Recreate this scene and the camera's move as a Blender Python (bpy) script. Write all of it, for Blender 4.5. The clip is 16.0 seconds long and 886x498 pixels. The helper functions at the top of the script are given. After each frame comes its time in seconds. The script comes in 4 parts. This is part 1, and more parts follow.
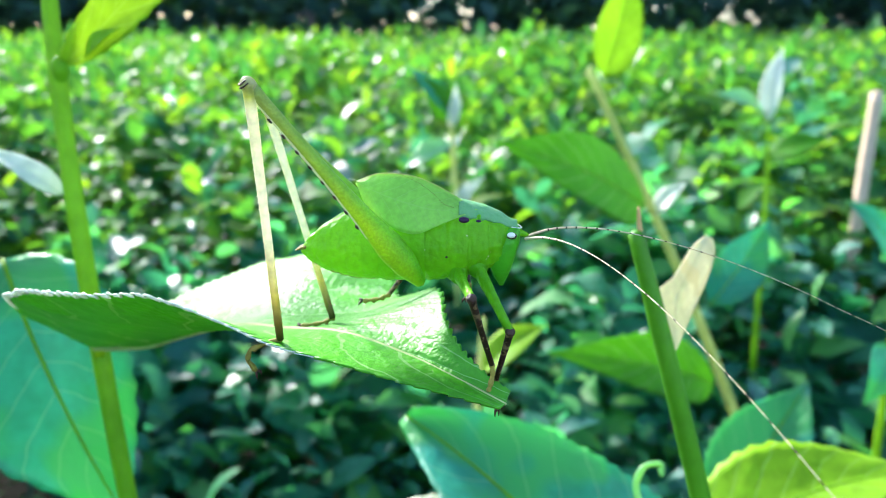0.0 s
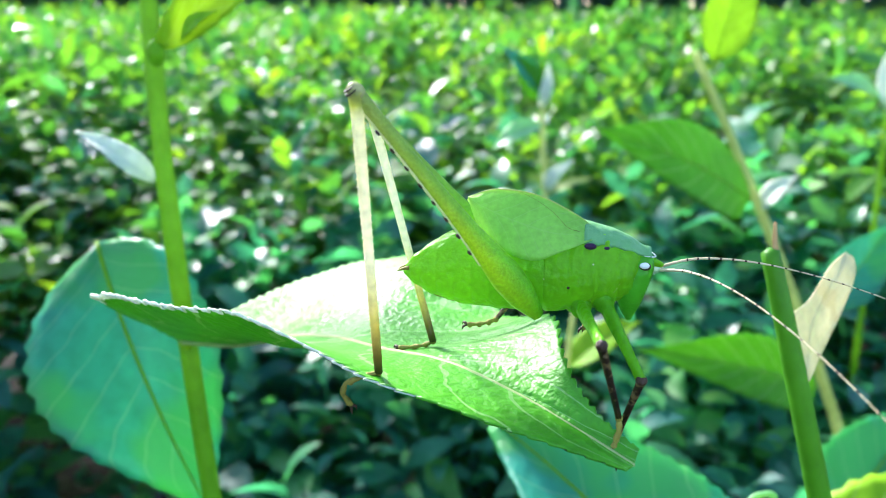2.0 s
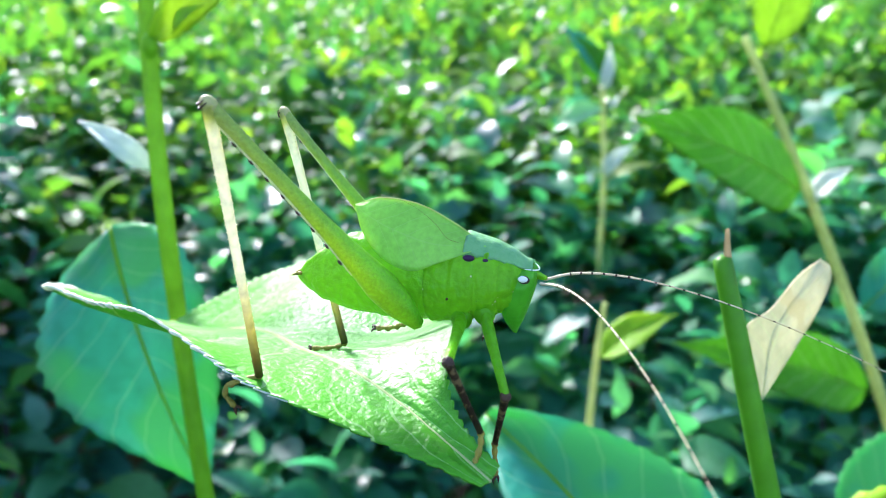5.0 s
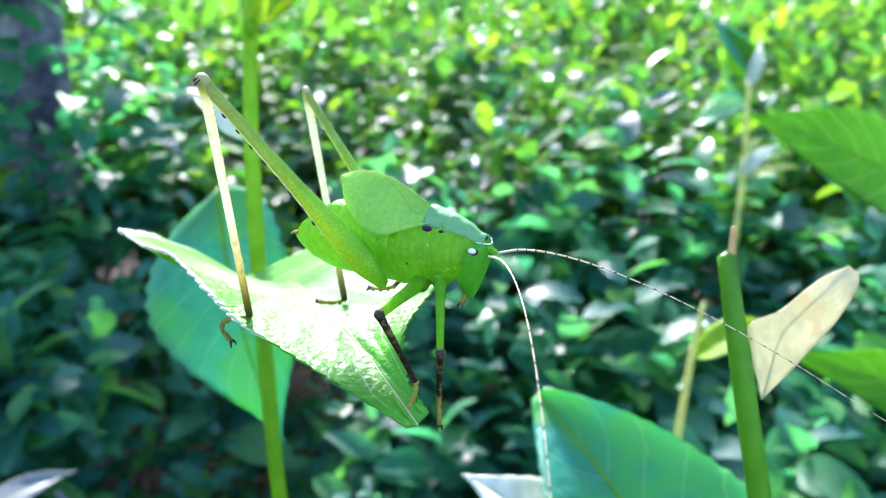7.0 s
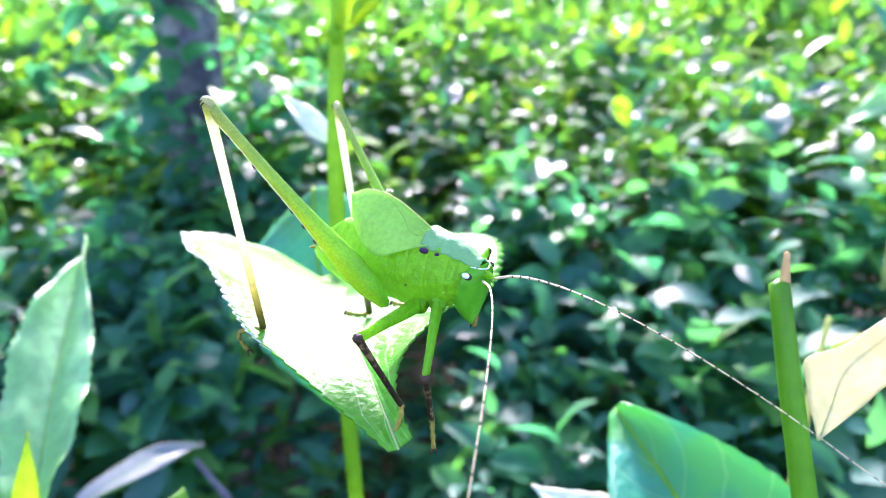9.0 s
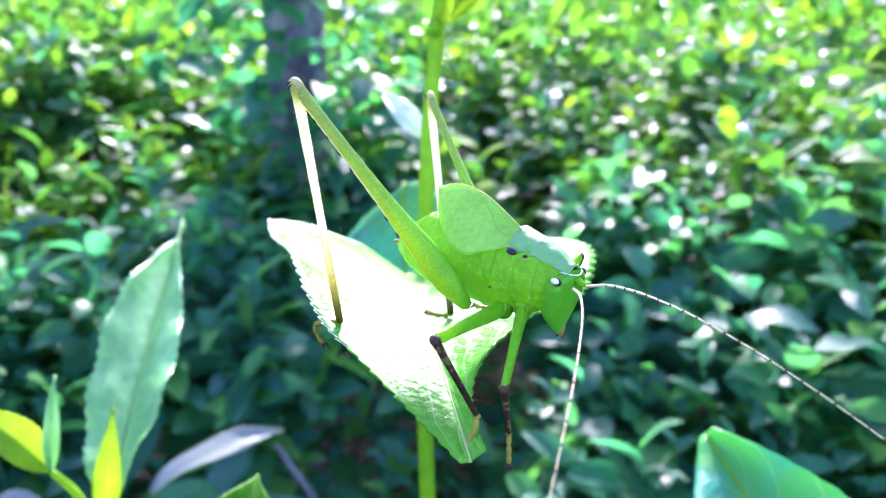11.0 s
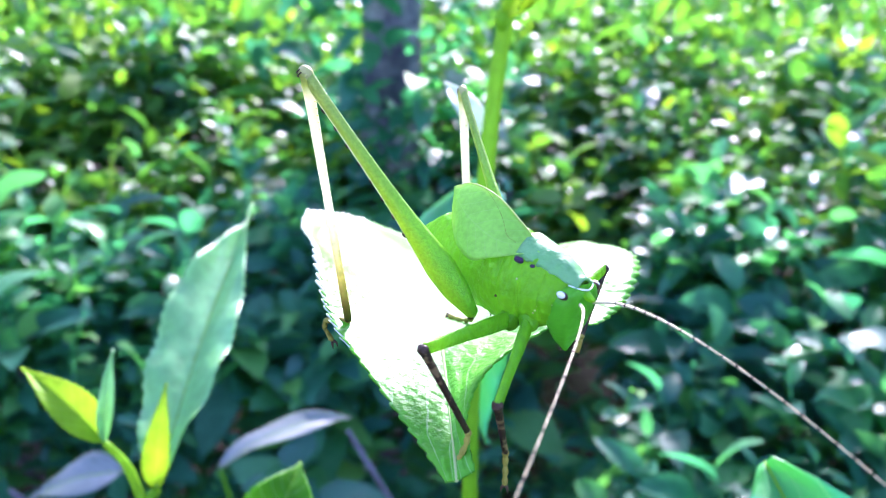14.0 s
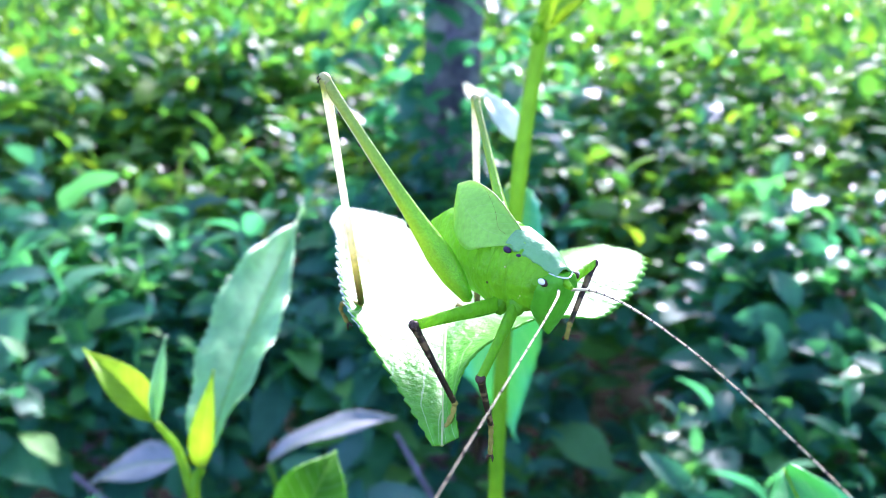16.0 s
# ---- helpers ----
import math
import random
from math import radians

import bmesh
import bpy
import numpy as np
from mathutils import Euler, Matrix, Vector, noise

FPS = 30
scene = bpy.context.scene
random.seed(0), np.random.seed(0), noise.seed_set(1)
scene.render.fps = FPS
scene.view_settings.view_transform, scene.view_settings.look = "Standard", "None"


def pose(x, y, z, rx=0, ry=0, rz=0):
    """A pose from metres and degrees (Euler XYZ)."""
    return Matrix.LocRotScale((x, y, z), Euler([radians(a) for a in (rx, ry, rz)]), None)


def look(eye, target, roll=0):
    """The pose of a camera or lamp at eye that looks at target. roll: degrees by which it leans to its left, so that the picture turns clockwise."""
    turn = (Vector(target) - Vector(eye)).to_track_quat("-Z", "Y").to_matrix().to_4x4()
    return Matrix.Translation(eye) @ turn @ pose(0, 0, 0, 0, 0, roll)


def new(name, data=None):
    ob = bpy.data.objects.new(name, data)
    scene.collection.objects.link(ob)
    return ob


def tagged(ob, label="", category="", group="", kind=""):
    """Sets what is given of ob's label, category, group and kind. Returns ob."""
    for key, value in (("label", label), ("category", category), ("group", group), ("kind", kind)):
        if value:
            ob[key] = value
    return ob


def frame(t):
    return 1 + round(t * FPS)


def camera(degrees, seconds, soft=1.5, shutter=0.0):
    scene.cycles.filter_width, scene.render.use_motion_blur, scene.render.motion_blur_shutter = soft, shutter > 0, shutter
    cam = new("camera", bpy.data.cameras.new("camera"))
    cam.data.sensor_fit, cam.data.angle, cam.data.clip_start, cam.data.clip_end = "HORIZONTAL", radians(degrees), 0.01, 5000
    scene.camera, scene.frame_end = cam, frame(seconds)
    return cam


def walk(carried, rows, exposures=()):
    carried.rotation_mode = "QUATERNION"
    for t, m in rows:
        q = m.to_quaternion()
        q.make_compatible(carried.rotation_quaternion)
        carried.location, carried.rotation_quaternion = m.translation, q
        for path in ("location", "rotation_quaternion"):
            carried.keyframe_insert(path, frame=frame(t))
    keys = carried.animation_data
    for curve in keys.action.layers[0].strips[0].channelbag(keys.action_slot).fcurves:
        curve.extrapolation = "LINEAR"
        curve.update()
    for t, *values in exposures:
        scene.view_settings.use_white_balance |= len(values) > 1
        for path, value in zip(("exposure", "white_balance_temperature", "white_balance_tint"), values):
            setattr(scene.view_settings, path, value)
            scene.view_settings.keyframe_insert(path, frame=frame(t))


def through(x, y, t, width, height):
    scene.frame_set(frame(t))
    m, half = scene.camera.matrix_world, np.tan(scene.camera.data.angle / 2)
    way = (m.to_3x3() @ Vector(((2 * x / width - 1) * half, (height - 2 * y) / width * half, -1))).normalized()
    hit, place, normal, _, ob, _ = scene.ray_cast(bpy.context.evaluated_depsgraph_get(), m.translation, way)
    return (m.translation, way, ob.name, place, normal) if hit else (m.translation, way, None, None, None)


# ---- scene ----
cam = camera(58.5, 16.0, soft=0.55)
cam.data.dof.use_dof = True
cam.data.dof.focus_distance = 0.112
cam.data.dof.aperture_fstop = 25.0
PATH = [
    (0, (0.00493, -0.00164, 0.99852), (-0.00034, 0.11438, 0.96834), -0.22),
    (0.5, (0.00349, 0.00312, 0.99839), (-0.00415, 0.11880, 0.96740), -0.03),
    (1, (0.00214, 0.00773, 0.99610), (-0.00905, 0.12288, 0.96425), -0.29),
    (1.5, (0.00249, 0.01069, 0.99902), (-0.01142, 0.12535, 0.96647), -0.08),
    (2, (-0.00132, 0.01318, 1.00153), (-0.01865, 0.12704, 0.96785), 0.33),
    (2.5, (0.00008, 0.01596, 1.00052), (-0.01765, 0.12958, 0.96624), 0.26),
    (3, (-0.00238, 0.01698, 1.00430), (-0.01843, 0.13092, 0.97023), 0.72),
    (5.5, (0.03190, 0.02022, 1.00541), (-0.00242, 0.12870, 0.96727), -0.18),
    (6, (0.03780, 0.02073, 1.00466), (-0.00234, 0.12674, 0.96530), 0.02),
    (6.5, (0.04396, 0.01958, 1.00523), (-0.00031, 0.12400, 0.96603), 1.12),
    (7, (0.05255, 0.01638, 1.00738), (0.00373, 0.11890, 0.96855), 1.11),
    (7.5, (0.06060, 0.01581, 1.00846), (0.00664, 0.11627, 0.97110), 1.01),
    (8, (0.06258, 0.02057, 1.01030), (0.00358, 0.11804, 0.97265), 0.15),
    (8.5, (0.06397, 0.02542, 1.00695), (0.00193, 0.12031, 0.96760), -0.36),
    (9, (0.06916, 0.02989, 1.01135), (0.00207, 0.12090, 0.97113), -0.64),
    (11.5, (0.06443, 0.03916, 1.00587), (-0.01499, 0.11939, 0.96517), 0.49),
    (12, (0.06357, 0.04682, 1.00284), (-0.01765, 0.12441, 0.96063), 0.26),
    (12.5, (0.06199, 0.05047, 1.00795), (-0.01947, 0.12784, 0.96578), 1.53),
    (13, (0.06546, 0.05231, 1.00592), (-0.01657, 0.12928, 0.96412), 1.90),
    (13.5, (0.06300, 0.05223, 1.00786), (-0.01974, 0.12827, 0.96576), 2.42),
    (14, (0.06857, 0.04787, 1.00781), (-0.01810, 0.12008, 0.96688), 1.66),
    (14.5, (0.07691, 0.04697, 1.00848), (-0.01094, 0.11804, 0.96808), 1.46),
    (15, (0.07791, 0.04754, 1.00862), (-0.01190, 0.11626, 0.96846), 1.48),
    (15.5, (0.08236, 0.04491, 1.00947), (-0.01008, 0.11056, 0.97016), 1.73),
    (16, (0.08305, 0.04770, 1.00908), (-0.00956, 0.11291, 0.96943), 1.79),
]
EXPOSURES = [(0.0, 1.82, 5850, 15), (1.5, 1.8, 5850, 16), (3.0, 1.77, 5650, 20), (5.5, 1.83, 5650, 23), (7.0, 1.97, 5680, 28), (7.5, 2.07, 5650, 33), (8.0, 2.36, 5620, 40), (9.0, 2.36, 5780, 40), (11.5, 2.26, 5560, 39), (16.0, 2.22, 5460, 42)]
walk(cam, [(t, look(eye, target, roll)) for t, eye, target, roll in PATH], EXPOSURES)

# ---- daylight: hazy sun ahead of the walk, bright sky ----
SUN_FROM = Vector((-0.562, 0.647, 0.525)).normalized()
world = bpy.data.worlds.new("sky")
scene.world = world
world.use_nodes = True
wn = world.node_tree.nodes
sky = wn.new("ShaderNodeTexSky")
sky.sky_type = "NISHITA"
sky.sun_disc = False
sky.sun_elevation = math.asin(SUN_FROM.z)
sky.sun_rotation = math.atan2(SUN_FROM.x, SUN_FROM.y)
wn["Background"].inputs["Strength"].default_value = 0.15
world.node_tree.links.new(sky.outputs["Color"], wn["Background"].inputs["Color"])
sun = new("sun", bpy.data.lights.new("sun", "SUN"))
sun.data.energy = 4.6
sun.data.angle = radians(8.0)
sun.data.color = (1.0, 0.94, 0.82)
sun.matrix_world = look(SUN_FROM * 30, (0, 0, 0))


# ---- materials ----
def nodes_of(name):
    m = bpy.data.materials.new(name)
    m.use_nodes = True
    t = m.node_tree
    t.nodes.clear()
    return m, t, t.nodes.new("ShaderNodeOutputMaterial")


def node(t, kind, **values):
    n = t.nodes.new(kind)
    for key, value in values.items():
        n.inputs[key.replace("_", " ")].default_value = value
    return n


def ramp(t, source, stops):
    r = t.nodes.new("ShaderNodeValToRGB")
    t.links.new(source, r.inputs[0])
    el = r.color_ramp.elements
    while len(el) < len(stops):
        el.new(0.5)
    for e, (at, c) in zip(el, stops):
        e.position, e.color = at, (*c, 1)
    return r.outputs[0]


def mix(t, fac, a, b, mode="MIX"):
    n = t.nodes.new("ShaderNodeMix")
    n.data_type, n.blend_type = "RGBA", mode
    for slot, v in ((0, fac), (6, a), (7, b)):
        if isinstance(v, (float, int)):
            n.inputs[slot].default_value = v
        elif isinstance(v, tuple):
            n.inputs[slot].default_value = (*v, 1)
        else:
            t.links.new(v, n.inputs[slot])
    return n.outputs[2]


def noise_tex(t, scale, detail=3.0, coords="Object"):
    c = t.nodes.new("ShaderNodeTexCoord")
    n = node(t, "ShaderNodeTexNoise", Scale=scale, Detail=detail)
    t.links.new(c.outputs[coords], n.inputs["Vector"])
    r = t.nodes.new("ShaderNodeMapRange")
    r.inputs["From Min"].default_value, r.inputs["From Max"].default_value = 0.28, 0.72
    t.links.new(n.outputs["Fac"], r.inputs["Value"])
    return r.outputs["Result"]


def thin(name, colours, through, rough=0.35, sheen=0.5, vary="island", veins=0.0, spots=None, bump=0.3, scale=220.0, share=0.4, tipward=False, lit_patch=None, coat=0.0, skins=2, uneven=0.0, mottle=0.45):
    """A living leaf: a glossy skin over a body that lets light through. colours: a ramp over the variation."""
    m, t, out = nodes_of(name)
    if vary == "island":
        r = t.nodes.new("ShaderNodeNewGeometry").outputs["Random Per Island"]
    else:
        r = t.nodes.new("ShaderNodeObjectInfo").outputs["Random"]
    base = ramp(t, r, colours)
    grain = noise_tex(t, scale)
    coarse = noise_tex(t, scale * 0.12)
    base = mix(t, mottle, base, mix(t, grain, (0.55, 0.62, 0.55), (1.45, 1.38, 1.4)), "MULTIPLY")
    base = mix(t, mottle + 0.05, base, mix(t, coarse, (0.55, 0.65, 0.5), (1.5, 1.35, 1.5)), "MULTIPLY")
    # Areas where light shows through, put into the base colour.
    if lit_patch:
        where = ramp(t, noise_tex(t, 28.0, 2.0), [(0.0, (0, 0, 0)), (0.46, (0, 0, 0)), (0.66, (1, 1, 1))])
        base = mix(t, where, base, lit_patch)
    height = grain
    if veins:
        uv = t.nodes.new("ShaderNodeUVMap")
        split = t.nodes.new("ShaderNodeSeparateXYZ")
        t.links.new(uv.outputs[0], split.inputs[0])

        def op(kind, a, b=0.0):
            n = t.nodes.new("ShaderNodeMath")
            n.operation = kind
            for slot, v in ((0, a), (1, b)):
                if isinstance(v, (float, int)):
                    n.inputs[slot].default_value = v
                else:
                    t.links.new(v, n.inputs[slot])
            return n.outputs[0]
        side = op("ABSOLUTE", op("SUBTRACT", split.outputs[1], 0.5))
        along = op("ADD" if tipward else "SUBTRACT", split.outputs[0], op("MULTIPLY", side, 0.42))
        wob = op("ADD", along, op("MULTIPLY", op("SUBTRACT", coarse, 0.5), 0.05))
        saw = op("ABSOLUTE", op("SUBTRACT", op("FRACT", op("MULTIPLY", wob, 9.0)), 0.5))
        vein = op("MAXIMUM", op("LESS_THAN", saw, 0.035), op("LESS_THAN", side, 0.012))
        soft = op("MULTIPLY", saw, 2.0)
        base = mix(t, op("MULTIPLY", vein, veins), base, mix(t, 0.6, base, (0.55, 0.72, 0.35)))
        height = op("ADD", grain, op("MULTIPLY", soft, 0.5))
    if spots:
        sp = ramp(t, noise_tex(t, 90.0, 5.0), [(0.0, (0, 0, 0)), (0.62, (0, 0, 0)), (0.7, (1, 1, 1))])
        base = mix(t, sp, base, spots)
    b = node(t, "ShaderNodeBump", Strength=bump, Distance=0.0006)
    t.links.new(height, b.inputs["Height"])
    p = node(t, "ShaderNodeBsdfPrincipled", Roughness=rough)
    p.inputs["Specular IOR Level"].default_value = sheen
    if uneven:
        f = t.nodes.new("ShaderNodeMath")
        f.operation = "MULTIPLY"
        f.inputs[1].default_value = 17.3
        t.links.new(r, f.inputs[0])
        g = t.nodes.new("ShaderNodeMath")
        g.operation = "FRACT"
        t.links.new(f.outputs[0], g.inputs[0])
        for slot, lo, hi in (("Specular IOR Level", sheen * uneven, sheen * 1.7), ("Roughness", rough * 1.15, rough * 0.75)):
            mr = t.nodes.new("ShaderNodeMapRange")
            mr.interpolation_type = "SMOOTHSTEP"
            mr.inputs["From Min"].default_value, mr.inputs["From Max"].default_value = 0.5, 1.0
            mr.inputs["To Min"].default_value, mr.inputs["To Max"].default_value = lo, hi
            t.links.new(g.outputs[0], mr.inputs["Value"])
            t.links.new(mr.outputs["Result"], p.inputs[slot])
    p.inputs["Coat Weight"].default_value = coat
    p.inputs["Coat Roughness"].default_value = 0.5
    p.inputs["Coat IOR"].default_value = 1.8
    t.links.new(base, p.inputs["Base Color"])
    t.links.new(b.outputs[0], p.inputs["Normal"])
    tr = t.nodes.new("ShaderNodeBsdfTranslucent")
    if skins == 2:
        g = node(t, "ShaderNodeGamma", Gamma=0.5)
        t.links.new(base, g.inputs["Color"])
        body = mix(t, 1.0, g.outputs[0], tuple(v ** 0.5 for v in through), "MULTIPLY")
    else:
        body = mix(t, 1.0, base, through, "MULTIPLY")
    t.links.new(body, tr.inputs["Color"])
    s = t.nodes.new("ShaderNodeMixShader")
    s.inputs[0].default_value = share
    t.links.new(p.outputs[0], s.inputs[1])
    t.links.new(tr.outputs[0], s.inputs[2])
    t.links.new(s.outputs[0], out.inputs[0])
    return m


def solid(name, a, b, rough=0.5, scale=300.0, bump=0.2, sub=0.0, spec=0.5, distance=0.0004):
    """An opaque or slightly waxy surface whose colour wanders between a and b."""
    m, t, out = nodes_of(name)
    n = noise_tex(t, scale, 4.0)
    c = mix(t, noise_tex(t, scale * 0.15), mix(t, n, a, b), b)
    p = node(t, "ShaderNodeBsdfPrincipled", Roughness=rough)
    p.inputs["Specular IOR Level"].default_value = spec
    t.links.new(c, p.inputs["Base Color"])
    if sub:
        p.inputs["Subsurface Weight"].default_value = sub
        p.inputs["Subsurface Radius"].default_value = (0.6, 1.0, 0.2)
        p.inputs["Subsurface Scale"].default_value = 0.002
    bp = node(t, "ShaderNodeBump", Strength=bump, Distance=distance)
    t.links.new(n, bp.inputs["Height"])
    t.links.new(bp.outputs[0], p.inputs["Normal"])
    t.links.new(p.outputs[0], out.inputs[0])
    return m


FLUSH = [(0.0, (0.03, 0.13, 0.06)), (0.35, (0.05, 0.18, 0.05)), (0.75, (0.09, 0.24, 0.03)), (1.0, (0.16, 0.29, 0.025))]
# Older leaves; the blue sky tint of their shade is put into these colours.
MATURE_SHADED = [(0.0, (0.026, 0.13, 0.1)), (0.5, (0.05, 0.21, 0.13)), (0.8, (0.075, 0.27, 0.11)), (1.0, (0.12, 0.33, 0.06))]
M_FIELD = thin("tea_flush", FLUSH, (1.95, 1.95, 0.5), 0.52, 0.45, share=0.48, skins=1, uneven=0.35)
M_OLD_SHADED = thin("mature_shaded_foliage", MATURE_SHADED, (1.6, 2.3, 1.1), 0.45, 0.42, share=0.48, skins=1, uneven=0.6)
M_FIELD_OB = thin("mature_shaded_foliage_single", MATURE_SHADED, (1.7, 2.0, 0.9), 0.45, 0.5, vary="object", share=0.4, skins=1, uneven=0.7)
# Distant shrubs: shade and blue haze are put into the leaf colour.
M_SHRUB = thin("hazed_foliage", [(0.0, (0.04, 0.1, 0.1)), (0.7, (0.07, 0.17, 0.12)), (1.0, (0.12, 0.26, 0.08))], (1.4, 1.7, 0.9), 0.6, 0.4, share=0.42, skins=1)
M_PERCH = thin("perch_leaf", [(0.0, (0.075, 0.36, 0.006)), (1.0, (0.075, 0.36, 0.006))], (0.9, 1.3, 0.15), 0.47, 0.43, veins=0.5, bump=0.36, scale=800, tipward=True, share=0.22)
# Teal of the reflected sky and green of light passing through are painted in.
M_TEAL = thin("sky_tinted_leaf", [(0.0, (0.025, 0.26, 0.17)), (1.0, (0.035, 0.29, 0.17))], (1.2, 1.8, 0.7), 0.4, 0.6, "object", veins=0.22, bump=0.6, share=0.42, lit_patch=(0.05, 0.32, 0.08), mottle=0.42)
# Base is paled: part of the leaf's sheen sits in the colour.
M_SHEEN = thin("gloss_paled_leaf", [(0.0, (0.2, 0.5, 0.19)), (1.0, (0.22, 0.53, 0.21))], (1.4, 1.6, 0.4), 0.38, 1.0, "object", veins=0.15, bump=0.25, share=0.35)
M_GREEN = thin("fresh_leaf", [(0.0, (0.05, 0.23, 0.004)), (1.0, (0.065, 0.27, 0.006))], (1.35, 1.5, 0.25), 0.5, 0.2, "object", veins=0.35, bump=0.35, share=0.45)
M_YOUNG = thin("young_leaf", [(0.0, (0.2, 0.42, 0.01)), (1.0, (0.27, 0.46, 0.015))], (1.5, 1.5, 0.25), 0.5, 0.2, "object", veins=0.3, bump=0.3, share=0.55)
# Whitened base stands in for sunlight on leaves; pale buds use it too.
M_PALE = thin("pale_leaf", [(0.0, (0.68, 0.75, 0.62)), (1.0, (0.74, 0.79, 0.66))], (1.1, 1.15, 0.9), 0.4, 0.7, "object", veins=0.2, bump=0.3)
# Grey base holds the reflected sky in place of the leaf's own green.
M_SKY_GREY = thin("sky_reflection_leaf", [(0.0, (0.2, 0.24, 0.22)), (1.0, (0.24, 0.27, 0.25))], (1.1, 1.2, 0.9), 0.4, 0.8, "object", veins=0.3, bump=0.4, share=0.3)
M_DRY = thin("dry_leaf", [(0.0, (0.52, 0.52, 0.32)), (1.0, (0.56, 0.54, 0.36))], (1.2, 1.2, 0.7), 0.6, 0.3, "object", veins=0.5, bump=0.6, spots=(0.58, 0.52, 0.3))
M_STEM = thin("green_stem", [(0.0, (0.15, 0.37, 0.008)), (1.0, (0.18, 0.41, 0.01))], (1.6, 1.5, 0.3), 0.45, 0.2, "object", scale=180, bump=0.3, share=0.35)
M_STALK = thin("dark_stem", [(0.0, (0.06, 0.23, 0.01)), (1.0, (0.075, 0.27, 0.012))], (1.5, 1.5, 0.4), 0.45, 0.3, "object", scale=180, bump=0.4, share=0.3)
M_TWIG = thin("pale_twig", [(0.0, (0.4, 0.5, 0.16)), (1.0, (0.48, 0.56, 0.22))], (1.2, 1.2, 0.6), 0.55, 0.3, "object", scale=200, bump=0.4, share=0.35)
M_BARK = solid("bark", (0.012, 0.011, 0.02), (0.3, 0.25, 0.29), 0.85, 38, 1.0, distance=0.015)


def trunk_bark():
    """Dark bark with dappled sunlight painted in as pale areas, over broad darker and lighter tones."""
    m, t, out = nodes_of("mottled_bark")
    grain = noise_tex(t, 90.0, 5.0)
    # Sun dapples, put into the bark colour as pale noise.
    dapples = ramp(t, noise_tex(t, 24.0, 3.0), [(0.0, (0, 0, 0)), (0.5, (0, 0, 0)), (0.72, (1, 1, 1))])
    broad_tone = ramp(t, noise_tex(t, 11.0, 2.0), [(0.25, (0.45, 0.45, 0.5)), (0.7, (1.25, 1.2, 1.25))])
    c = mix(t, grain, (0.09, 0.085, 0.14), (0.34, 0.3, 0.4))
    c = mix(t, 1.0, mix(t, dapples, c, (0.5, 0.46, 0.5)), broad_tone, "MULTIPLY")
    p = node(t, "ShaderNodeBsdfPrincipled", Roughness=0.8)
    t.links.new(c, p.inputs["Base Color"])
    b = node(t, "ShaderNodeBump", Strength=1.0, Distance=0.015)
    t.links.new(grain, b.inputs["Height"])
    t.links.new(b.outputs[0], p.inputs["Normal"])
    t.links.new(p.outputs[0], out.inputs[0])
    return m


M_TRUNK = trunk_bark()
M_STICK = solid("dry_stick", (0.4, 0.3, 0.2), (0.55, 0.42, 0.28), 0.8, 120, 0.8)
M_SOIL = solid("soil", (0.012, 0.012, 0.012), (0.04, 0.032, 0.022), 0.95, 14, 1.0, distance=0.02)
M_BODY = thin("katydid_green", [(0.0, (0.145, 0.48, 0.003)), (1.0, (0.145, 0.48, 0.003))], (1.6, 1.35, 0.2), 0.36, 0.35, scale=1000, bump=0.5, share=0.4, mottle=0.36)
M_FACE = thin("katydid_face", [(0.0, (0.09, 0.44, 0.015)), (1.0, (0.09, 0.44, 0.015))], (1.5, 1.5, 0.3), 0.34, 0.35, scale=1000, bump=0.22, share=0.3, mottle=0.26)


def thigh_skin():
    """Waxy hind thigh: yellow along the belly edge, leaf green on the flank; reflected sky is painted in as grey-olive
    towards the knee.
    """
    m, t, out = nodes_of("katydid_thigh")
    uv = t.nodes.new("ShaderNodeUVMap")
    split = t.nodes.new("ShaderNodeSeparateXYZ")
    t.links.new(uv.outputs[0], split.inputs[0])
    flank = ramp(t, split.outputs[0], [(0.0, (0.17, 0.54, 0.003)), (0.3, (0.2, 0.5, 0.005)), (0.6, (0.22, 0.42, 0.03)), (1.0, (0.26, 0.36, 0.07))])
    belly = ramp(t, split.outputs[0], [(0.0, (0.38, 0.66, 0.003)), (0.35, (0.52, 0.68, 0.01)), (0.7, (0.42, 0.55, 0.06)), (1.0, (0.4, 0.44, 0.1))])
    c = mix(t, ramp(t, split.outputs[1], [(0.3, (0, 0, 0)), (0.68, (1, 1, 1))]), belly, flank)
    grain = noise_tex(t, 2600.0, 4.0)
    c = mix(t, 0.3, c, mix(t, grain, (0.5, 0.5, 0.5), (1.4, 1.4, 1.4)), "MULTIPLY")
    c = mix(t, 0.3, c, mix(t, noise_tex(t, 420.0), (0.6, 0.65, 0.5), (1.4, 1.3, 1.4)), "MULTIPLY")
    b = node(t, "ShaderNodeBump", Strength=0.35, Distance=0.0004)
    t.links.new(grain, b.inputs["Height"])
    p = node(t, "ShaderNodeBsdfPrincipled", Roughness=0.36)
    p.inputs["Specular IOR Level"].default_value = 0.4
    t.links.new(c, p.inputs["Base Color"])
    t.links.new(b.outputs[0], p.inputs["Normal"])
    tr = t.nodes.new("ShaderNodeBsdfTranslucent")
    t.links.new(mix(t, 1.0, c, (1.5, 1.4, 0.6), "MULTIPLY"), tr.inputs["Color"])
    s = t.nodes.new("ShaderNodeMixShader")
    s.inputs[0].default_value = 0.25
    t.links.new(p.outputs[0], s.inputs[1])
    t.links.new(tr.outputs[0], s.inputs[2])
    t.links.new(s.outputs[0], out.inputs[0])
    return m


